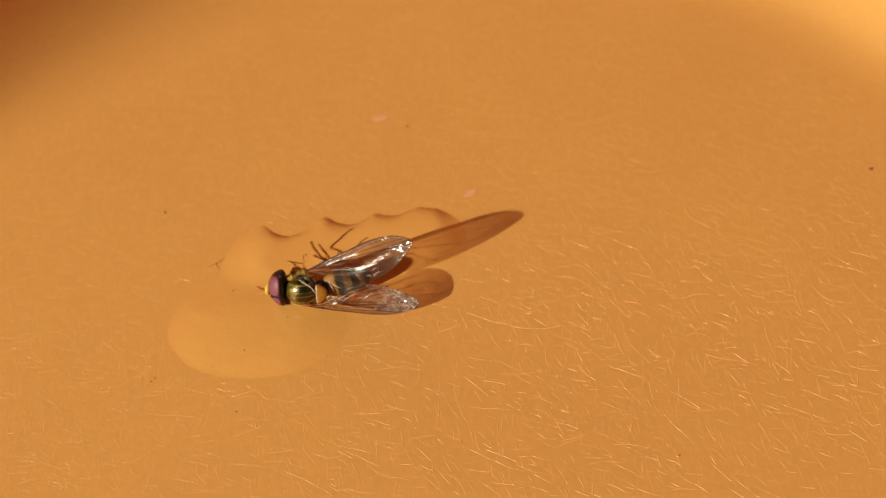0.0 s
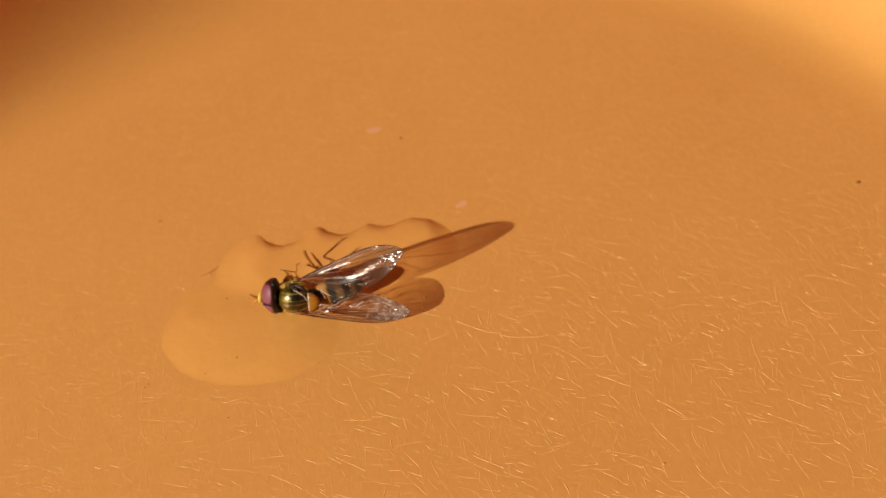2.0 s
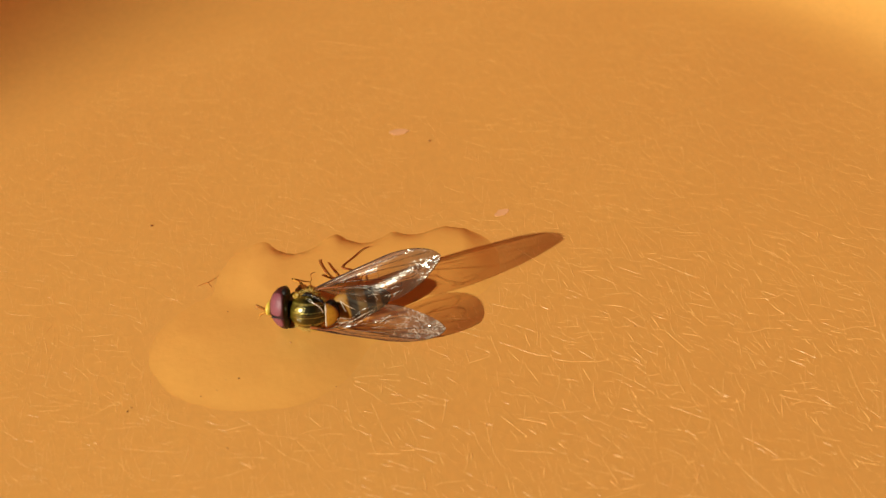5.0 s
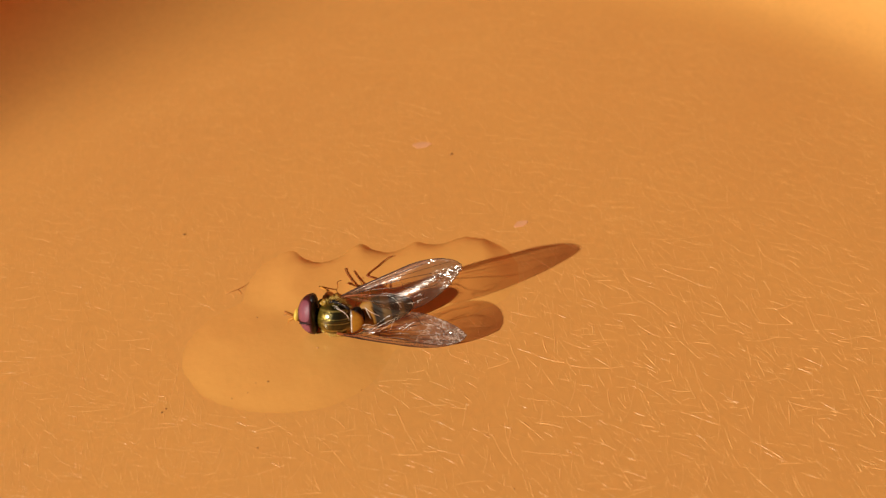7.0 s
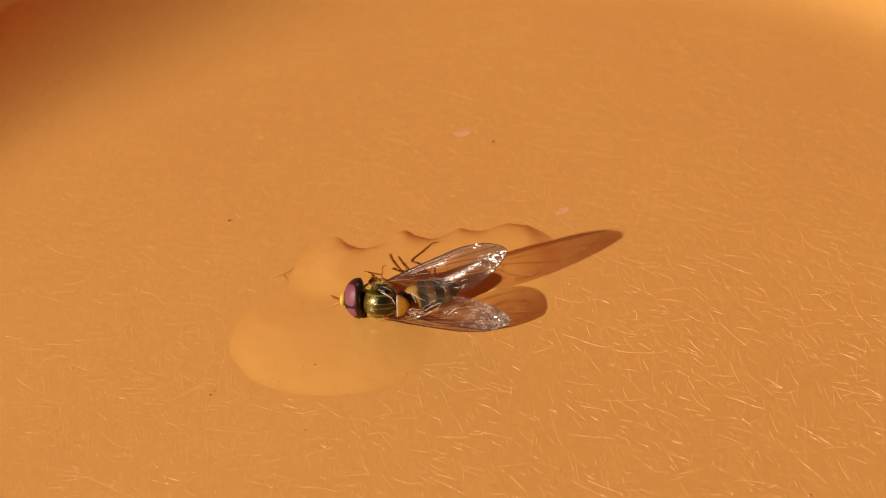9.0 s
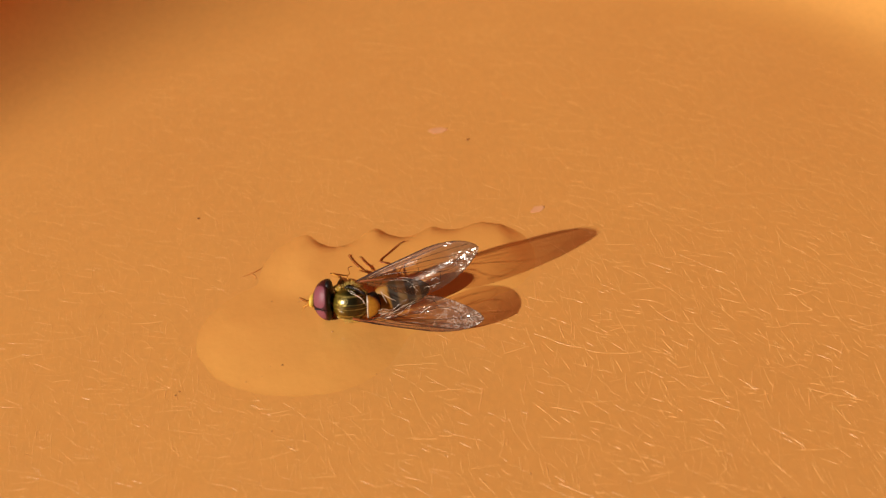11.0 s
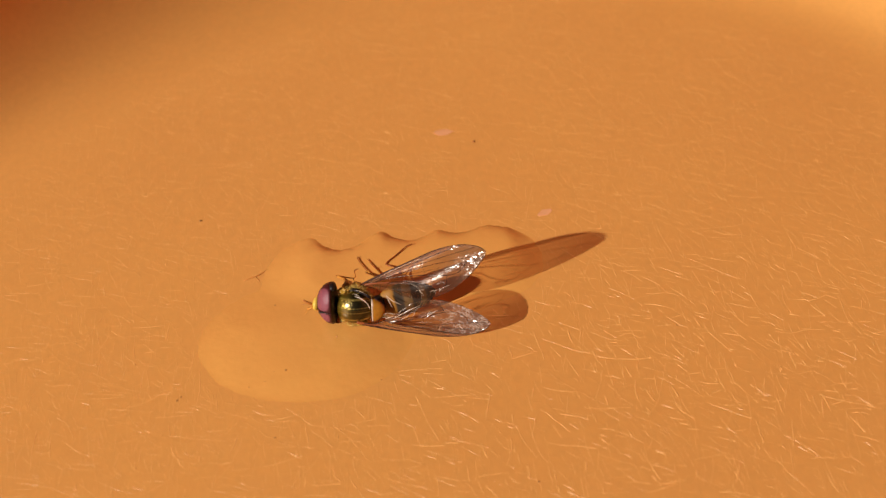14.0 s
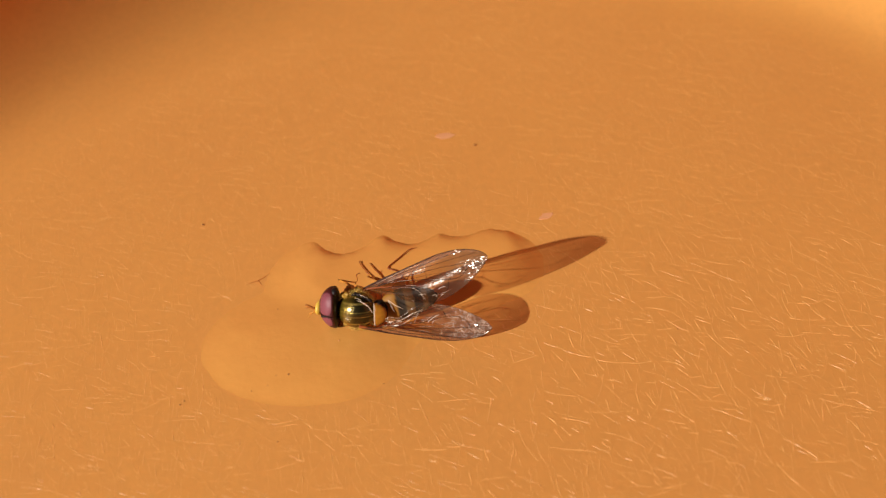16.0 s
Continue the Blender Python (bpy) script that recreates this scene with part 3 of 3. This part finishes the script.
# golden hairs round the thorax
rnd = random.Random(11)
bm = bmesh.new()
for n in range(520):
    a, x = rnd.choice((0.0, math.pi)) + rnd.gauss(0, 0.28), rnd.uniform(-0.95, 1.0)
    r = math.sqrt(max(0.05, 1 - (x / 1.06) ** 2))
    root = Vector((x, 1.12 * r * math.cos(a), 0.95 * r * math.sin(a)))
    out = Vector((x * 0.5 + rnd.gauss(0, 0.3), root.y + rnd.gauss(0, 0.3), root.z + rnd.gauss(0, 0.3))).normalized()
    tube(bm, [root * 0.97, root + out * 0.12, root + out * rnd.uniform(0.18, 0.30) + Vector((-0.05, 0, 0))], [0.009, 0.008, 0.003], 3)
tagged(fly_part("hair", bm, M_HAIR, pleura, "fine golden hairs"), kind="stuff")

# abdomen: flattened, drooping to the belly side
bm = bmesh.new()
for v in ball(bm, (-1.76, 0, 0), (1.79, 0.96, 0.50), 44, 24, lambda x, y, z: (x, y * (1.0 + 0.22 * x), z)):
    v.co.z += 0.035 * math.sin(v.co.x * 5.5) * (1 if v.co.z > 0 else 0)
fly_part("abdomen", bm, M_ABDOMEN, label="black abdomen with orange bands", at=mm(-1.35, 0.0, -0.22, 0, -13, 11))


# wings: root at the origin, tip along x, trailing edge along +y
WL = 7.9


EDGE_U = [0.0, 0.06, 0.12, 0.175, 0.27, 0.36, 0.43, 0.5, 0.61, 0.73, 0.85, 0.937, 0.98, 1.0]
LEAD_V = [-0.10, -0.20, -0.28, -0.36, -0.47, -0.57, -0.65, -0.73, -0.85, -0.87, -0.74, -0.48, -0.24, 0.0]
TRAIL_V = [0.08, 0.22, 0.48, 0.82, 1.16, 1.50, 1.72, 1.78, 1.70, 1.42, 0.98, 0.52, 0.24, 0.02]


def eased(u, values):
    """A smooth edge through the values along the wing."""
    i = min(len(EDGE_U) - 2, max(0, int(np.searchsorted(EDGE_U, u, "right")) - 1))
    slope = [(values[min(k + 1, len(values) - 1)] - values[max(k - 1, 0)]) / (EDGE_U[min(k + 1, len(values) - 1)] - EDGE_U[max(k - 1, 0)]) for k in (i, i + 1)]
    h = EDGE_U[i + 1] - EDGE_U[i]
    t = (u - EDGE_U[i]) / h
    return (2 * t ** 3 - 3 * t * t + 1) * values[i] + (t ** 3 - 2 * t * t + t) * h * slope[0] + (3 * t * t - 2 * t ** 3) * values[i + 1] + (t ** 3 - t * t) * h * slope[1]


LOW_TRAIL_V = [-0.04, -0.12, -0.14, 0.0, 0.36, 1.0, 1.38, 1.56, 1.56, 1.34, 0.95, 0.52, 0.24, 0.02]


def lead(u):
    return eased(u, LEAD_V)


def wing_z(u, w, seed, ribs):
    return 0.16 * math.sin(u * 3.0) * (0.5 - w) + 0.10 * noise.noise((u * 5, w * 3, seed)) * (0.2 + w) + ribs * math.sin(w * 14 + u * 3) * (1 - 0.6 * u)


# veins as places on the wing, in mm from its root, with their thickness
VEINS = [(((0.3, -0.12), (2.4, -0.50), (4.2, -0.72), (5.6, -0.84)), 0.026),
         (((0.4, -0.08), (2.6, -0.38), (4.6, -0.58), (6.2, -0.72), (6.9, -0.74)), 0.028),
         (((1.2, -0.12), (2.7, -0.28), (5.6, -0.38), (7.3, -0.40)), 0.018),
         (((0.5, -0.04), (1.9, -0.10), (4.1, -0.12), (6.2, 0.02), (7.6, 0.10)), 0.020),
         (((0.6, 0.02), (1.9, -0.02), (3.9, 0.38), (5.4, 0.74), (6.1, 0.66), (6.5, 0.30), (6.6, 0.06)), 0.020),
         (((0.7, 0.08), (2.1, 0.33), (3.1, 0.59), (3.8, 1.05), (4.7, 1.42), (5.05, 1.15), (5.2, 0.72)), 0.018),
         (((0.6, 0.10), (1.6, 0.52), (2.6, 1.10)), 0.014),
         (((3.9, 0.38), (3.98, 0.14), (3.95, -0.12)), 0.014),
         (((2.6, 0.12), (2.64, -0.08), (2.6, -0.28)), 0.014),
         (((3.1, 0.59), (3.12, 0.40), (3.0, 0.22)), 0.012),
         (((2.2, 0.08), (4.0, 0.14), (5.8, 0.30)), 0.008)]


def glints(seed, count, x0, x1, y0, y1):
    """Short pale rods laid over the crumpled inner membrane in place of its glints."""
    rnd = random.Random(seed)
    made = []
    for n in range(count):
        x, y, a, r = rnd.uniform(x0, x1), rnd.uniform(y0, y1), rnd.gauss(0.5, 0.5), rnd.uniform(0.07, 0.22)
        c, d = math.cos(a) * r, math.sin(a) * r
        made.append((((x - c, y - d), (x + 0.2 * d, y - 0.2 * c), (x + c, y + d)), rnd.uniform(0.010, 0.024)))
    return made


def wing(root, tip, toward, twist, seed, ribs, mat, hind, glint_lines, label):
    def trail(u):
        return eased(u, hind)

    x = (tip - root).normalized()
    y = (toward - x * toward.dot(x)).normalized()
    y = y * math.cos(radians(twist)) + x.cross(y) * math.sin(radians(twist))
    m = Matrix.Translation(root * MM) @ Matrix((x, y, x.cross(y))).transposed().to_4x4()
    k = (tip - root).length / WL

    def at(u, w):
        return Vector((u * WL * k, (lead(u) + (trail(u) - lead(u)) * w) * k, wing_z(u, w, seed, ribs)))

    bm = bmesh.new()
    nu, nw = 72, 22
    g = [[bm.verts.new(at(math.sin(0.5 * math.pi * (i / nu) ** 0.8) ** 1.0, j / nw)) for j in range(nw + 1)] for i in range(nu + 1)]
    for i in range(nu):
        for j in range(nw):
            bm.faces.new((g[i][j], g[i + 1][j], g[i + 1][j + 1], g[i][j + 1]))
    w_ob = part("wing", bm, mat, fly, label, True, INTO @ m)
    def on(x, y):
        u = min(0.99, max(0.0, x / WL))
        return at(u, min(0.99, max(0.01, (y - lead(u)) / (trail(u) - lead(u)))))

    bm = bmesh.new()
    us = [i / 40 for i in range(41)]
    tube(bm, [at(min(0.998, u), 0.0) for u in us], [0.070 * (1 - 0.80 * u ** 0.7) for u in us], 6)
    part("costa", bm, M_VEIN, w_ob, "thick brown front vein")
    bm = bmesh.new()
    tube(bm, [at(0.22 * u, 0.45) for u in us], [0.10 * (1 - u) ** 0.8 + 0.012 for u in us], 8)
    part("wing_base", bm, M_LEG_DARK, w_ob, "brown wing base")
    bm = bmesh.new()
    tube(bm, [at(min(0.998, 0.06 + 0.94 * u), 1.0) for u in us], [0.008] * 41, 5)
    part("hem", bm, M_VEIN, w_ob, "thin hind edge")
    up = 0.02 if mat is M_WING_LOW else -0.02
    bm = bmesh.new()
    rows = []
    for i in range(31):
        reach = 0.5 + 6.2 * i / 30
        deep = 0.30 * math.sin(math.pi * (0.1 + 0.85 * i / 30)) ** 0.7
        rows.append([bm.verts.new(on(reach, lead(reach / WL) + deep * c / 3) + Vector((0, 0, up))) for c in range(4)])
    for r0, r1 in zip(rows, rows[1:]):
        for c in range(3):
            bm.faces.new((r0[c], r1[c], r1[c + 1], r0[c + 1]))
    part("costal_cell", bm, M_COSTAL, w_ob, "brown-tinted front cell")
    for line, thick in VEINS:
        bm = bmesh.new()
        pts = curve_points([(x, y, 0) for x, y in line], 6)
        run = [on(q.x, q.y) for q in pts]
        tube(bm, run, [1.10 * thick * (1 - 0.4 * i / len(run)) for i in range(len(run))], 6)
        part("vein", bm, M_VEIN_CLEAR, w_ob)
    # pale rods drawn for the glints that run along the membrane
    for line, thick in glint_lines:
        bm = bmesh.new()
        run = [on(q.x, q.y) + Vector((0, 0, 2.2 * up)) for q in curve_points([(x, y, 0) for x, y in line], 5)]
        tube(bm, run, [0.5 * thick * (0.25 + math.sin(math.pi * i / (len(run) - 1))) for i in range(len(run))], 6)
        part("fold", bm, M_PALE, w_ob, "pale rod painting a glint along a membrane fold")
    return w_ob


wing(Vector((-3.15, -6.85, 2.35)), Vector((4.30, -7.42, 5.14)), Vector((0.0, -0.58, -0.81)), 8.0, 1.0, 0.035, M_WING, TRAIL_V,
     [(((0.9, -0.19), (2.4, -0.46), (4.3, -0.66)), 0.020), (((1.5, -0.06), (2.3, 0.02), (3.3, 0.20)), 0.014), (((4.1, 0.43), (4.6, 0.56), (5.1, 0.67)), 0.018), (((2.5, 0.36), (3.0, 0.50), (3.3, 0.66)), 0.015),
      (((3.3, 1.10), (3.45, 1.30), (3.5, 1.52)), 0.016), (((4.3, 1.42), (4.8, 1.36), (5.3, 1.30)), 0.012), (((2.9, -0.12), (3.5, -0.10), (4.0, -0.11)), 0.012),
      (((2.0, 0.40), (2.8, 0.58), (3.3, 0.95), (3.42, 1.40), (3.25, 1.70)), 0.014)] + glints(3, 14, 2.7, 4.9, 0.7, 1.5),
     "clear raised wing with brown veins")
wing(Vector((-3.5, -8.68, 1.22)), Vector((4.37, -9.59, 1.37)), Vector((0.0, 0.58, 0.81)), 25.0, 7.0, 0.07, M_WING_LOW, LOW_TRAIL_V,
     [(((2.0, 0.20), (3.0, 0.80), (3.9, 1.32)), 0.022), (((4.05, 0.32), (4.4, 0.62), (4.85, 0.90)), 0.034), (((2.5, 0.15), (2.9, 0.38), (3.2, 0.55)), 0.016), (((3.2, 0.10), (3.5, 0.75), (3.72, 1.28)), 0.014),
      (((3.5, 0.0), (4.0, 0.10), (4.5, 0.12)), 0.014), (((4.9, 0.25), (5.2, 0.32), (5.5, 0.34)), 0.014), (((2.6, -0.2), (3.6, -0.25), (4.6, -0.36)), 0.010), (((5.5, 0.6), (5.7, 0.72), (5.9, 0.70)), 0.014)] + glints(8, 12, 2.3, 4.4, 0.2, 1.2),
     "clear lower wing with brown veins")


def lobe(at, long, wide, cup, mat, label):
    """A small cupped membrane fold."""
    bm = bmesh.new()
    nu, nv = 14, 10
    g = []
    for i in range(nu + 1):
        row = []
        for j in range(nv + 1):
            u, w = i / nu, j / nv * 2 - 1
            half = 0.5 * wide * math.sqrt(max(0.0, math.sin(math.pi * (0.08 + 0.90 * u))))
            row.append(bm.verts.new((-u * long, w * half, cup * (1 - w * w) + 0.4 * cup * math.sin(u * 9 + w * 4))))
        g.append(row)
    for i in range(nu):
        for j in range(nv):
            bm.faces.new((g[i][j], g[i + 1][j], g[i + 1][j + 1], g[i][j + 1]))
    fold = fly_part("calypter", bm, mat, None, label, at)
    # pale rods painted along the lobe in place of its white glints
    for w in (-0.95, 0.0, 0.95):
        bm = bmesh.new()
        pts = [(-u * long, w * 0.5 * wide * math.sqrt(math.sin(math.pi * (0.08 + 0.90 * u))), cup * (1 - w * w) + 0.4 * cup * math.sin(u * 9 + w * 4) + 0.02) for u in np.linspace(0, 1, 11)]
        tube(bm, pts, [0.009] * 11, 6)
        fly_part("glint_rib", bm, M_PALE, fold, "", at)


for ctrl in (((-1.95, -0.80, 0.34), (-2.35, -0.52, 0.42), (-2.85, -0.26, 0.36)), ((-1.95, -0.80, 0.34), (-2.15, -0.45, 0.44), (-2.30, -0.10, 0.42))):
    bm = bmesh.new()
    pts = curve_points(ctrl, 5)
    tube(bm, pts, [0.010 + 0.016 * math.sin(math.pi * i / (len(pts) - 1)) for i in range(len(pts))], 6)
    fly_part("strut", bm, M_PALE, pleura, "pale folded edge of the wing base")
lobe(mm(-1.80, 0.34, 0.60, -25, 6, 4), 1.15, 0.42, 0.12, M_WING_LOW, "clear folded wing lobe")
lobe(mm(-1.90, 0.62, 0.52, -35, 6, 8), 1.10, 0.32, 0.10, M_WING_LOW, "clear folded wing lobe")
lobe(mm(-2.1, 0.72, 0.56, -20, 6, 26), 1.40, 0.22, 0.10, M_WING_LOW, "narrow clear fold of the wing base")


# legs, in world millimetres
def leg(points, radii, dark_from=0.72):
    bm = bmesh.new()
    pts = curve_points(points, 4)
    o = Vector((THORAX_AT.x, THORAX_AT.y, 0)) / MM
    pts = [p - o for p in pts]
    n = len(pts)
    cut = int(n * dark_from)
    rad = 0.62 * np.interp(np.linspace(0, 1, n), np.linspace(0, 1, len(radii)), radii)
    tube(bm, pts[:cut + 1], rad[:cut + 1])
    upper = part("leg", bm, M_LEG, fly, "orange leg")
    bm = bmesh.new()
    tube(bm, pts[cut:], rad[cut:])
    part("tarsus", bm, M_LEG_DARK, upper, "dark brown foot")
    return upper


legs = [leg([(-3.6, -6.7, 1.7), (-3.98, -5.60, 1.60), (-4.80, -4.85, 1.45), (-3.74, -5.02, 1.35), (-3.74, -4.32, 1.30), (-3.50, -4.10, 1.25)], [0.12, 0.13, 0.08, 0.05, 0.045, 0.03], 0.75),
        leg([(-3.3, -6.7, 1.6), (-3.45, -5.8, 1.4), (-3.76, -5.15, 1.25), (-3.80, -4.85, 1.15)], [0.10, 0.09, 0.06, 0.04], 0.8),
        leg([(-2.6, -6.5, 1.0), (-2.45, -4.09, 0.46), (-2.92, -3.6, 0.43), (-3.47, -2.67, 0.42), (-3.67, -2.18, 0.42), (-3.58, -2.08, 0.41)], [0.09, 0.07, 0.055, 0.05, 0.05, 0.03], 0.45),
        leg([(-2.2, -6.5, 1.0), (-2.2, -3.91, 0.46), (-2.68, -2.99, 0.43), (-3.02, -2.33, 0.41)], [0.08, 0.06, 0.05, 0.035], 0.5),
        leg([(-2.0, -6.4, 1.2), (-1.55, -4.7, 0.8), (-1.26, -3.32, 0.46), (-1.86, -2.91, 0.44), (-1.23, -2.12, 0.44), (-0.55, -1.31, 0.43), (-0.19, -1.12, 0.42)], [0.09, 0.08, 0.07, 0.068, 0.064, 0.055, 0.04], 0.30),
        leg([(-0.9, -5.2, 0.8), (-0.45, -3.6, 0.46), (0.14, -2.8, 0.44), (0.48, -2.42, 0.43), (0.85, -2.13, 0.42)], [0.07, 0.055, 0.05, 0.045, 0.03], 0.5)]


# small dirt and flakes
def flake(x, y, long, wide, turn, label):
    """A curled chip of clear plastic or scale."""
    bm = bmesh.new()
    rnd = random.Random(int(x * 100))
    top, low = [], []
    for k in range(12):
        a = k * math.tau / 12
        r = 1 + 0.22 * rnd.uniform(-1, 1)
        p = (0.5 * long * r * math.cos(a), 0.5 * wide * r * math.sin(a))
        top.append(bm.verts.new((*p, 0.012 + 0.006 * math.cos(2 * a))))
        low.append(bm.verts.new((*p, -0.004)))
    mid_t, mid_l = bm.verts.new((0, 0, 0.012)), bm.verts.new((0, 0, -0.004))
    for k in range(12):
        k2 = (k + 1) % 12
        bm.faces.new((top[k], top[k2], mid_t))
        bm.faces.new((low[k2], low[k], mid_l))
        bm.faces.new((low[k], low[k2], top[k2], top[k]))
    ob = part("flake", bm, M_FLAKE, smooth=False)
    ob.matrix_world = mm(x, y, floor_z(x, y) + 0.006, 0, 0, turn)
    return tagged(ob, label, "flake", "flakes on the dish")


flake(2.20, 11.42, 1.35, 0.75, 4, "pale translucent flake lying on the orange dish")
flake(8.58, 1.92, 1.1, 0.55, 34, "pale pinkish flake lying on the orange dish")


def speck(x, y, size, z=0.0, bright=False):
    bm = bmesh.new()
    size *= 0.6
    rnd = random.Random(int(x * 77 + y * 13))
    for v in ball(bm, (0, 0, 0.25 * size), (0.5 * size, 0.36 * size, 0.3 * size), 9, 6):
        v.co += Vector((rnd.uniform(-1, 1), rnd.uniform(-1, 1), 0)) * 0.1 * size
    ob = part("speck", bm, M_FLAKE if bright else M_DIRT)
    ob.matrix_world = mm(x, y, z, 0, 0, rnd.uniform(0, 180))
    if bright:
        return tagged(ob, "tiny pale dot on the dish", "grain", "pale grains")
    return tagged(ob, "tiny dark brown dirt speck on the dish", "speck", "dirt specks")


for x, y, size in ((4.28, 10.09, 0.30), (38.4, 1.2, 0.5), (-14.3, 2.9, 0.26), (-13.9, -13.05, 0.2), (-13.7, -12.78, 0.16), (-8.05, -16.2, 0.15), (6.3, -20.1, 0.14), (15.5, -9.0, 0.14)):
    speck(x, y, size, floor_z(x, y))
for x, y, size in ((-7.7, -11.37, 0.20), (-8.41, -11.4, 0.12), (-8.71, -5.78, 0.14), (-2.13, -12.3, 0.13), (-9.81, -12.37, 0.12), (-8.89, -12.06, 0.10)):
    speck(x, y, size, puddle_z(x, y, puddle_depth(x, y)) - 0.01)
for x, y, size in ((-4.79, -8.95, 0.16), (-1.4, -2.0, 0.12)):
    speck(x, y, size, max(0.0, puddle_z(x, y, puddle_depth(x, y)) - 0.01), True)
speck(19.5, -22.5, 0.28, floor_z(19.5, -22.5), True)

bm = bmesh.new()
tube(bm, curve_points([(-0.75, -0.3, 0.05), (-0.25, -0.08, 0.07), (0.15, 0.12, 0.07), (0.65, 0.6, 0.05)], 4), [0.012, 0.018, 0.02, 0.021, 0.022, 0.021, 0.02, 0.018, 0.017, 0.015, 0.012, 0.01, 0.008], 6)
tube(bm, [(-0.1, -0.02, 0.06), (0.12, -0.3, 0.05), (0.25, -0.5, 0.03)], [0.014, 0.012, 0.008], 6)
fibre = part("fibre", bm, M_FIBRE)
fibre.matrix_world = mm(-10.1, -2.95, floor_z(-10.1, -2.95) - 0.02)
tagged(fibre, "short brown forked fibre stuck at the puddle's edge", "fibre")


# fine raised creases of the worn plastic: thin lines that run on until they meet another one
def creases():
    rnd = random.Random(5)
    verts, faces, taken = [], [], {}
    step, n, tries = 0.15, 0, 0
    while n < 12500 and tries < 120000:
        tries += 1
        a, r = rnd.uniform(0, math.tau), 44 * math.sqrt(rnd.random())
        x, y = CX + r * math.cos(a), -6.0 + r * math.sin(a)
        cell = (int(x / 0.2), int(y / 0.2))
        if math.hypot(x - CX, (y - CY) / DEEP) > FLOOR_R - 4 or cell in taken:
            continue
        worn = noise.noise((x * 0.10, y * 0.10, 9.0)) + 0.3 * noise.noise((x * 0.35, y * 0.35, 2.0))
        if worn < rnd.uniform(-1.1, 0.1) + 0.35 / (1 + math.exp(-(y - 2) / 4.0)):
            continue
        ang = rnd.choice((-0.35, -0.5, -0.65, -1.15, -1.3, -1.4, -1.5, -1.65, -0.05)) + rnd.gauss(0, 0.18)
        far = min(5.0, rnd.lognormvariate(0.35, 0.55))
        bend = rnd.gauss(0, 0.10)
        line, d = [(x, y, ang)], ang
        while len(line) * step < far:
            d += bend * step + rnd.gauss(0, 0.035) + 0.06 * noise.noise((x * 1.1, y * 1.1, 4.0 + n * 0.01))
            x, y = x + math.cos(d) * step, y + math.sin(d) * step
            line.append((x, y, d))
            cell = (int(x / 0.2), int(y / 0.2))
            if taken.get(cell, n) != n and rnd.random() < 0.6:
                break
        if len(line) < 4 or any(puddle_depth(px, py) > -0.12 for px, py, d in line[::3]):
            continue
        for px, py, d in line:
            taken[(int(px / 0.2), int(py / 0.2))] = n
        n += 1
        near, east = 1 / (1 + math.exp((y + 6) / 3.0)), 1 / (1 + math.exp(-(x + 3) / 4.0))
        strong = rnd.random() ** 1.9 * (0.13 + 0.27 * near + 0.65 * near * east)
        face, high = 0.004 + 0.016 * math.sqrt(strong), (0.002 + 0.022 * strong) * (0.6 if -1.9 < ang < -0.95 else 0.8)
        if -1.9 < ang < -0.95:
            face *= 1.3
        # each ridge turns its steep face to the sun to brighten the line
        lit = 1 if math.sin(ang) * SUN.x - math.cos(ang) * SUN.y > 0 else -1
        base, seg = len(verts), len(line) - 1
        for i, (px, py, d) in enumerate(line):
            k = (math.sin(math.pi * (0.08 + 0.84 * i / seg)) ** 0.5 + 0.7 * math.exp(-((seg - i) / 0.9) ** 2)) * max(0.12, 0.8 + 1.9 * noise.noise((px * 2.6, py * 2.6, 1.0)))
            for side, z in ((face * (0.75 + 0.25 * k), -0.002), (0.3 * face, 0.9 * high * k), (-0.2 * face, high * k), (-0.8 * face - high * k, -0.002)):
                wx, wy = px - lit * math.sin(d) * side, py + lit * math.cos(d) * side
                verts.append(((wx - CX) * MM, (wy - CY) / DEEP * MM, (z + floor_z(wx, wy)) * MM))
        for i in range(seg):
            for side in range(3):
                q = base + i * 4 + side
                faces.append((q, q + 4, q + 5, q + 1))
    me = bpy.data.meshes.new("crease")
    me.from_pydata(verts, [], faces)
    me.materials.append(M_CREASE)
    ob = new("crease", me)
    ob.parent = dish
    tagged(ob, "fine creases in the worn plastic, coloured pale as if lit", kind="stuff")


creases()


def motions():
    """The fly stirs: its body swings a little about the abdomen, and the front and middle legs with it."""
    home = fly.matrix_basis.copy()
    hub = Matrix.Translation((1.0 * MM, -7.0 * MM, 0))
    turns = [(0.0, -0.8), (4.7, -1.0), (7.0, -1.2), (9.0, -1.2), (9.2, -0.4), (9.5, 0.9), (10.2, 0.9), (12.3, 0.5), (13.0, 0.2), (14.0, 0.0), (16.0, 0.0)]
    walk(fly, [(t, hub @ pose(0, 0, 0, 0, 0, a) @ hub.inverted() @ home) for t, a in turns])
    for limb, swing in zip(legs[:4], (1.0, 1.5, 2.0, 1.5)):
        steps = [(0.0, -2.0), (9.0, -2.0), (9.25, 1.0), (9.5, 2.2), (10.2, 1.6), (12.3, 0.6), (14.0, 0.0), (16.0, 0.0)]
        walk(limb, [(t, pose(0, 0, 0, 0, 0, a * swing)) for t, a in steps])


motions()
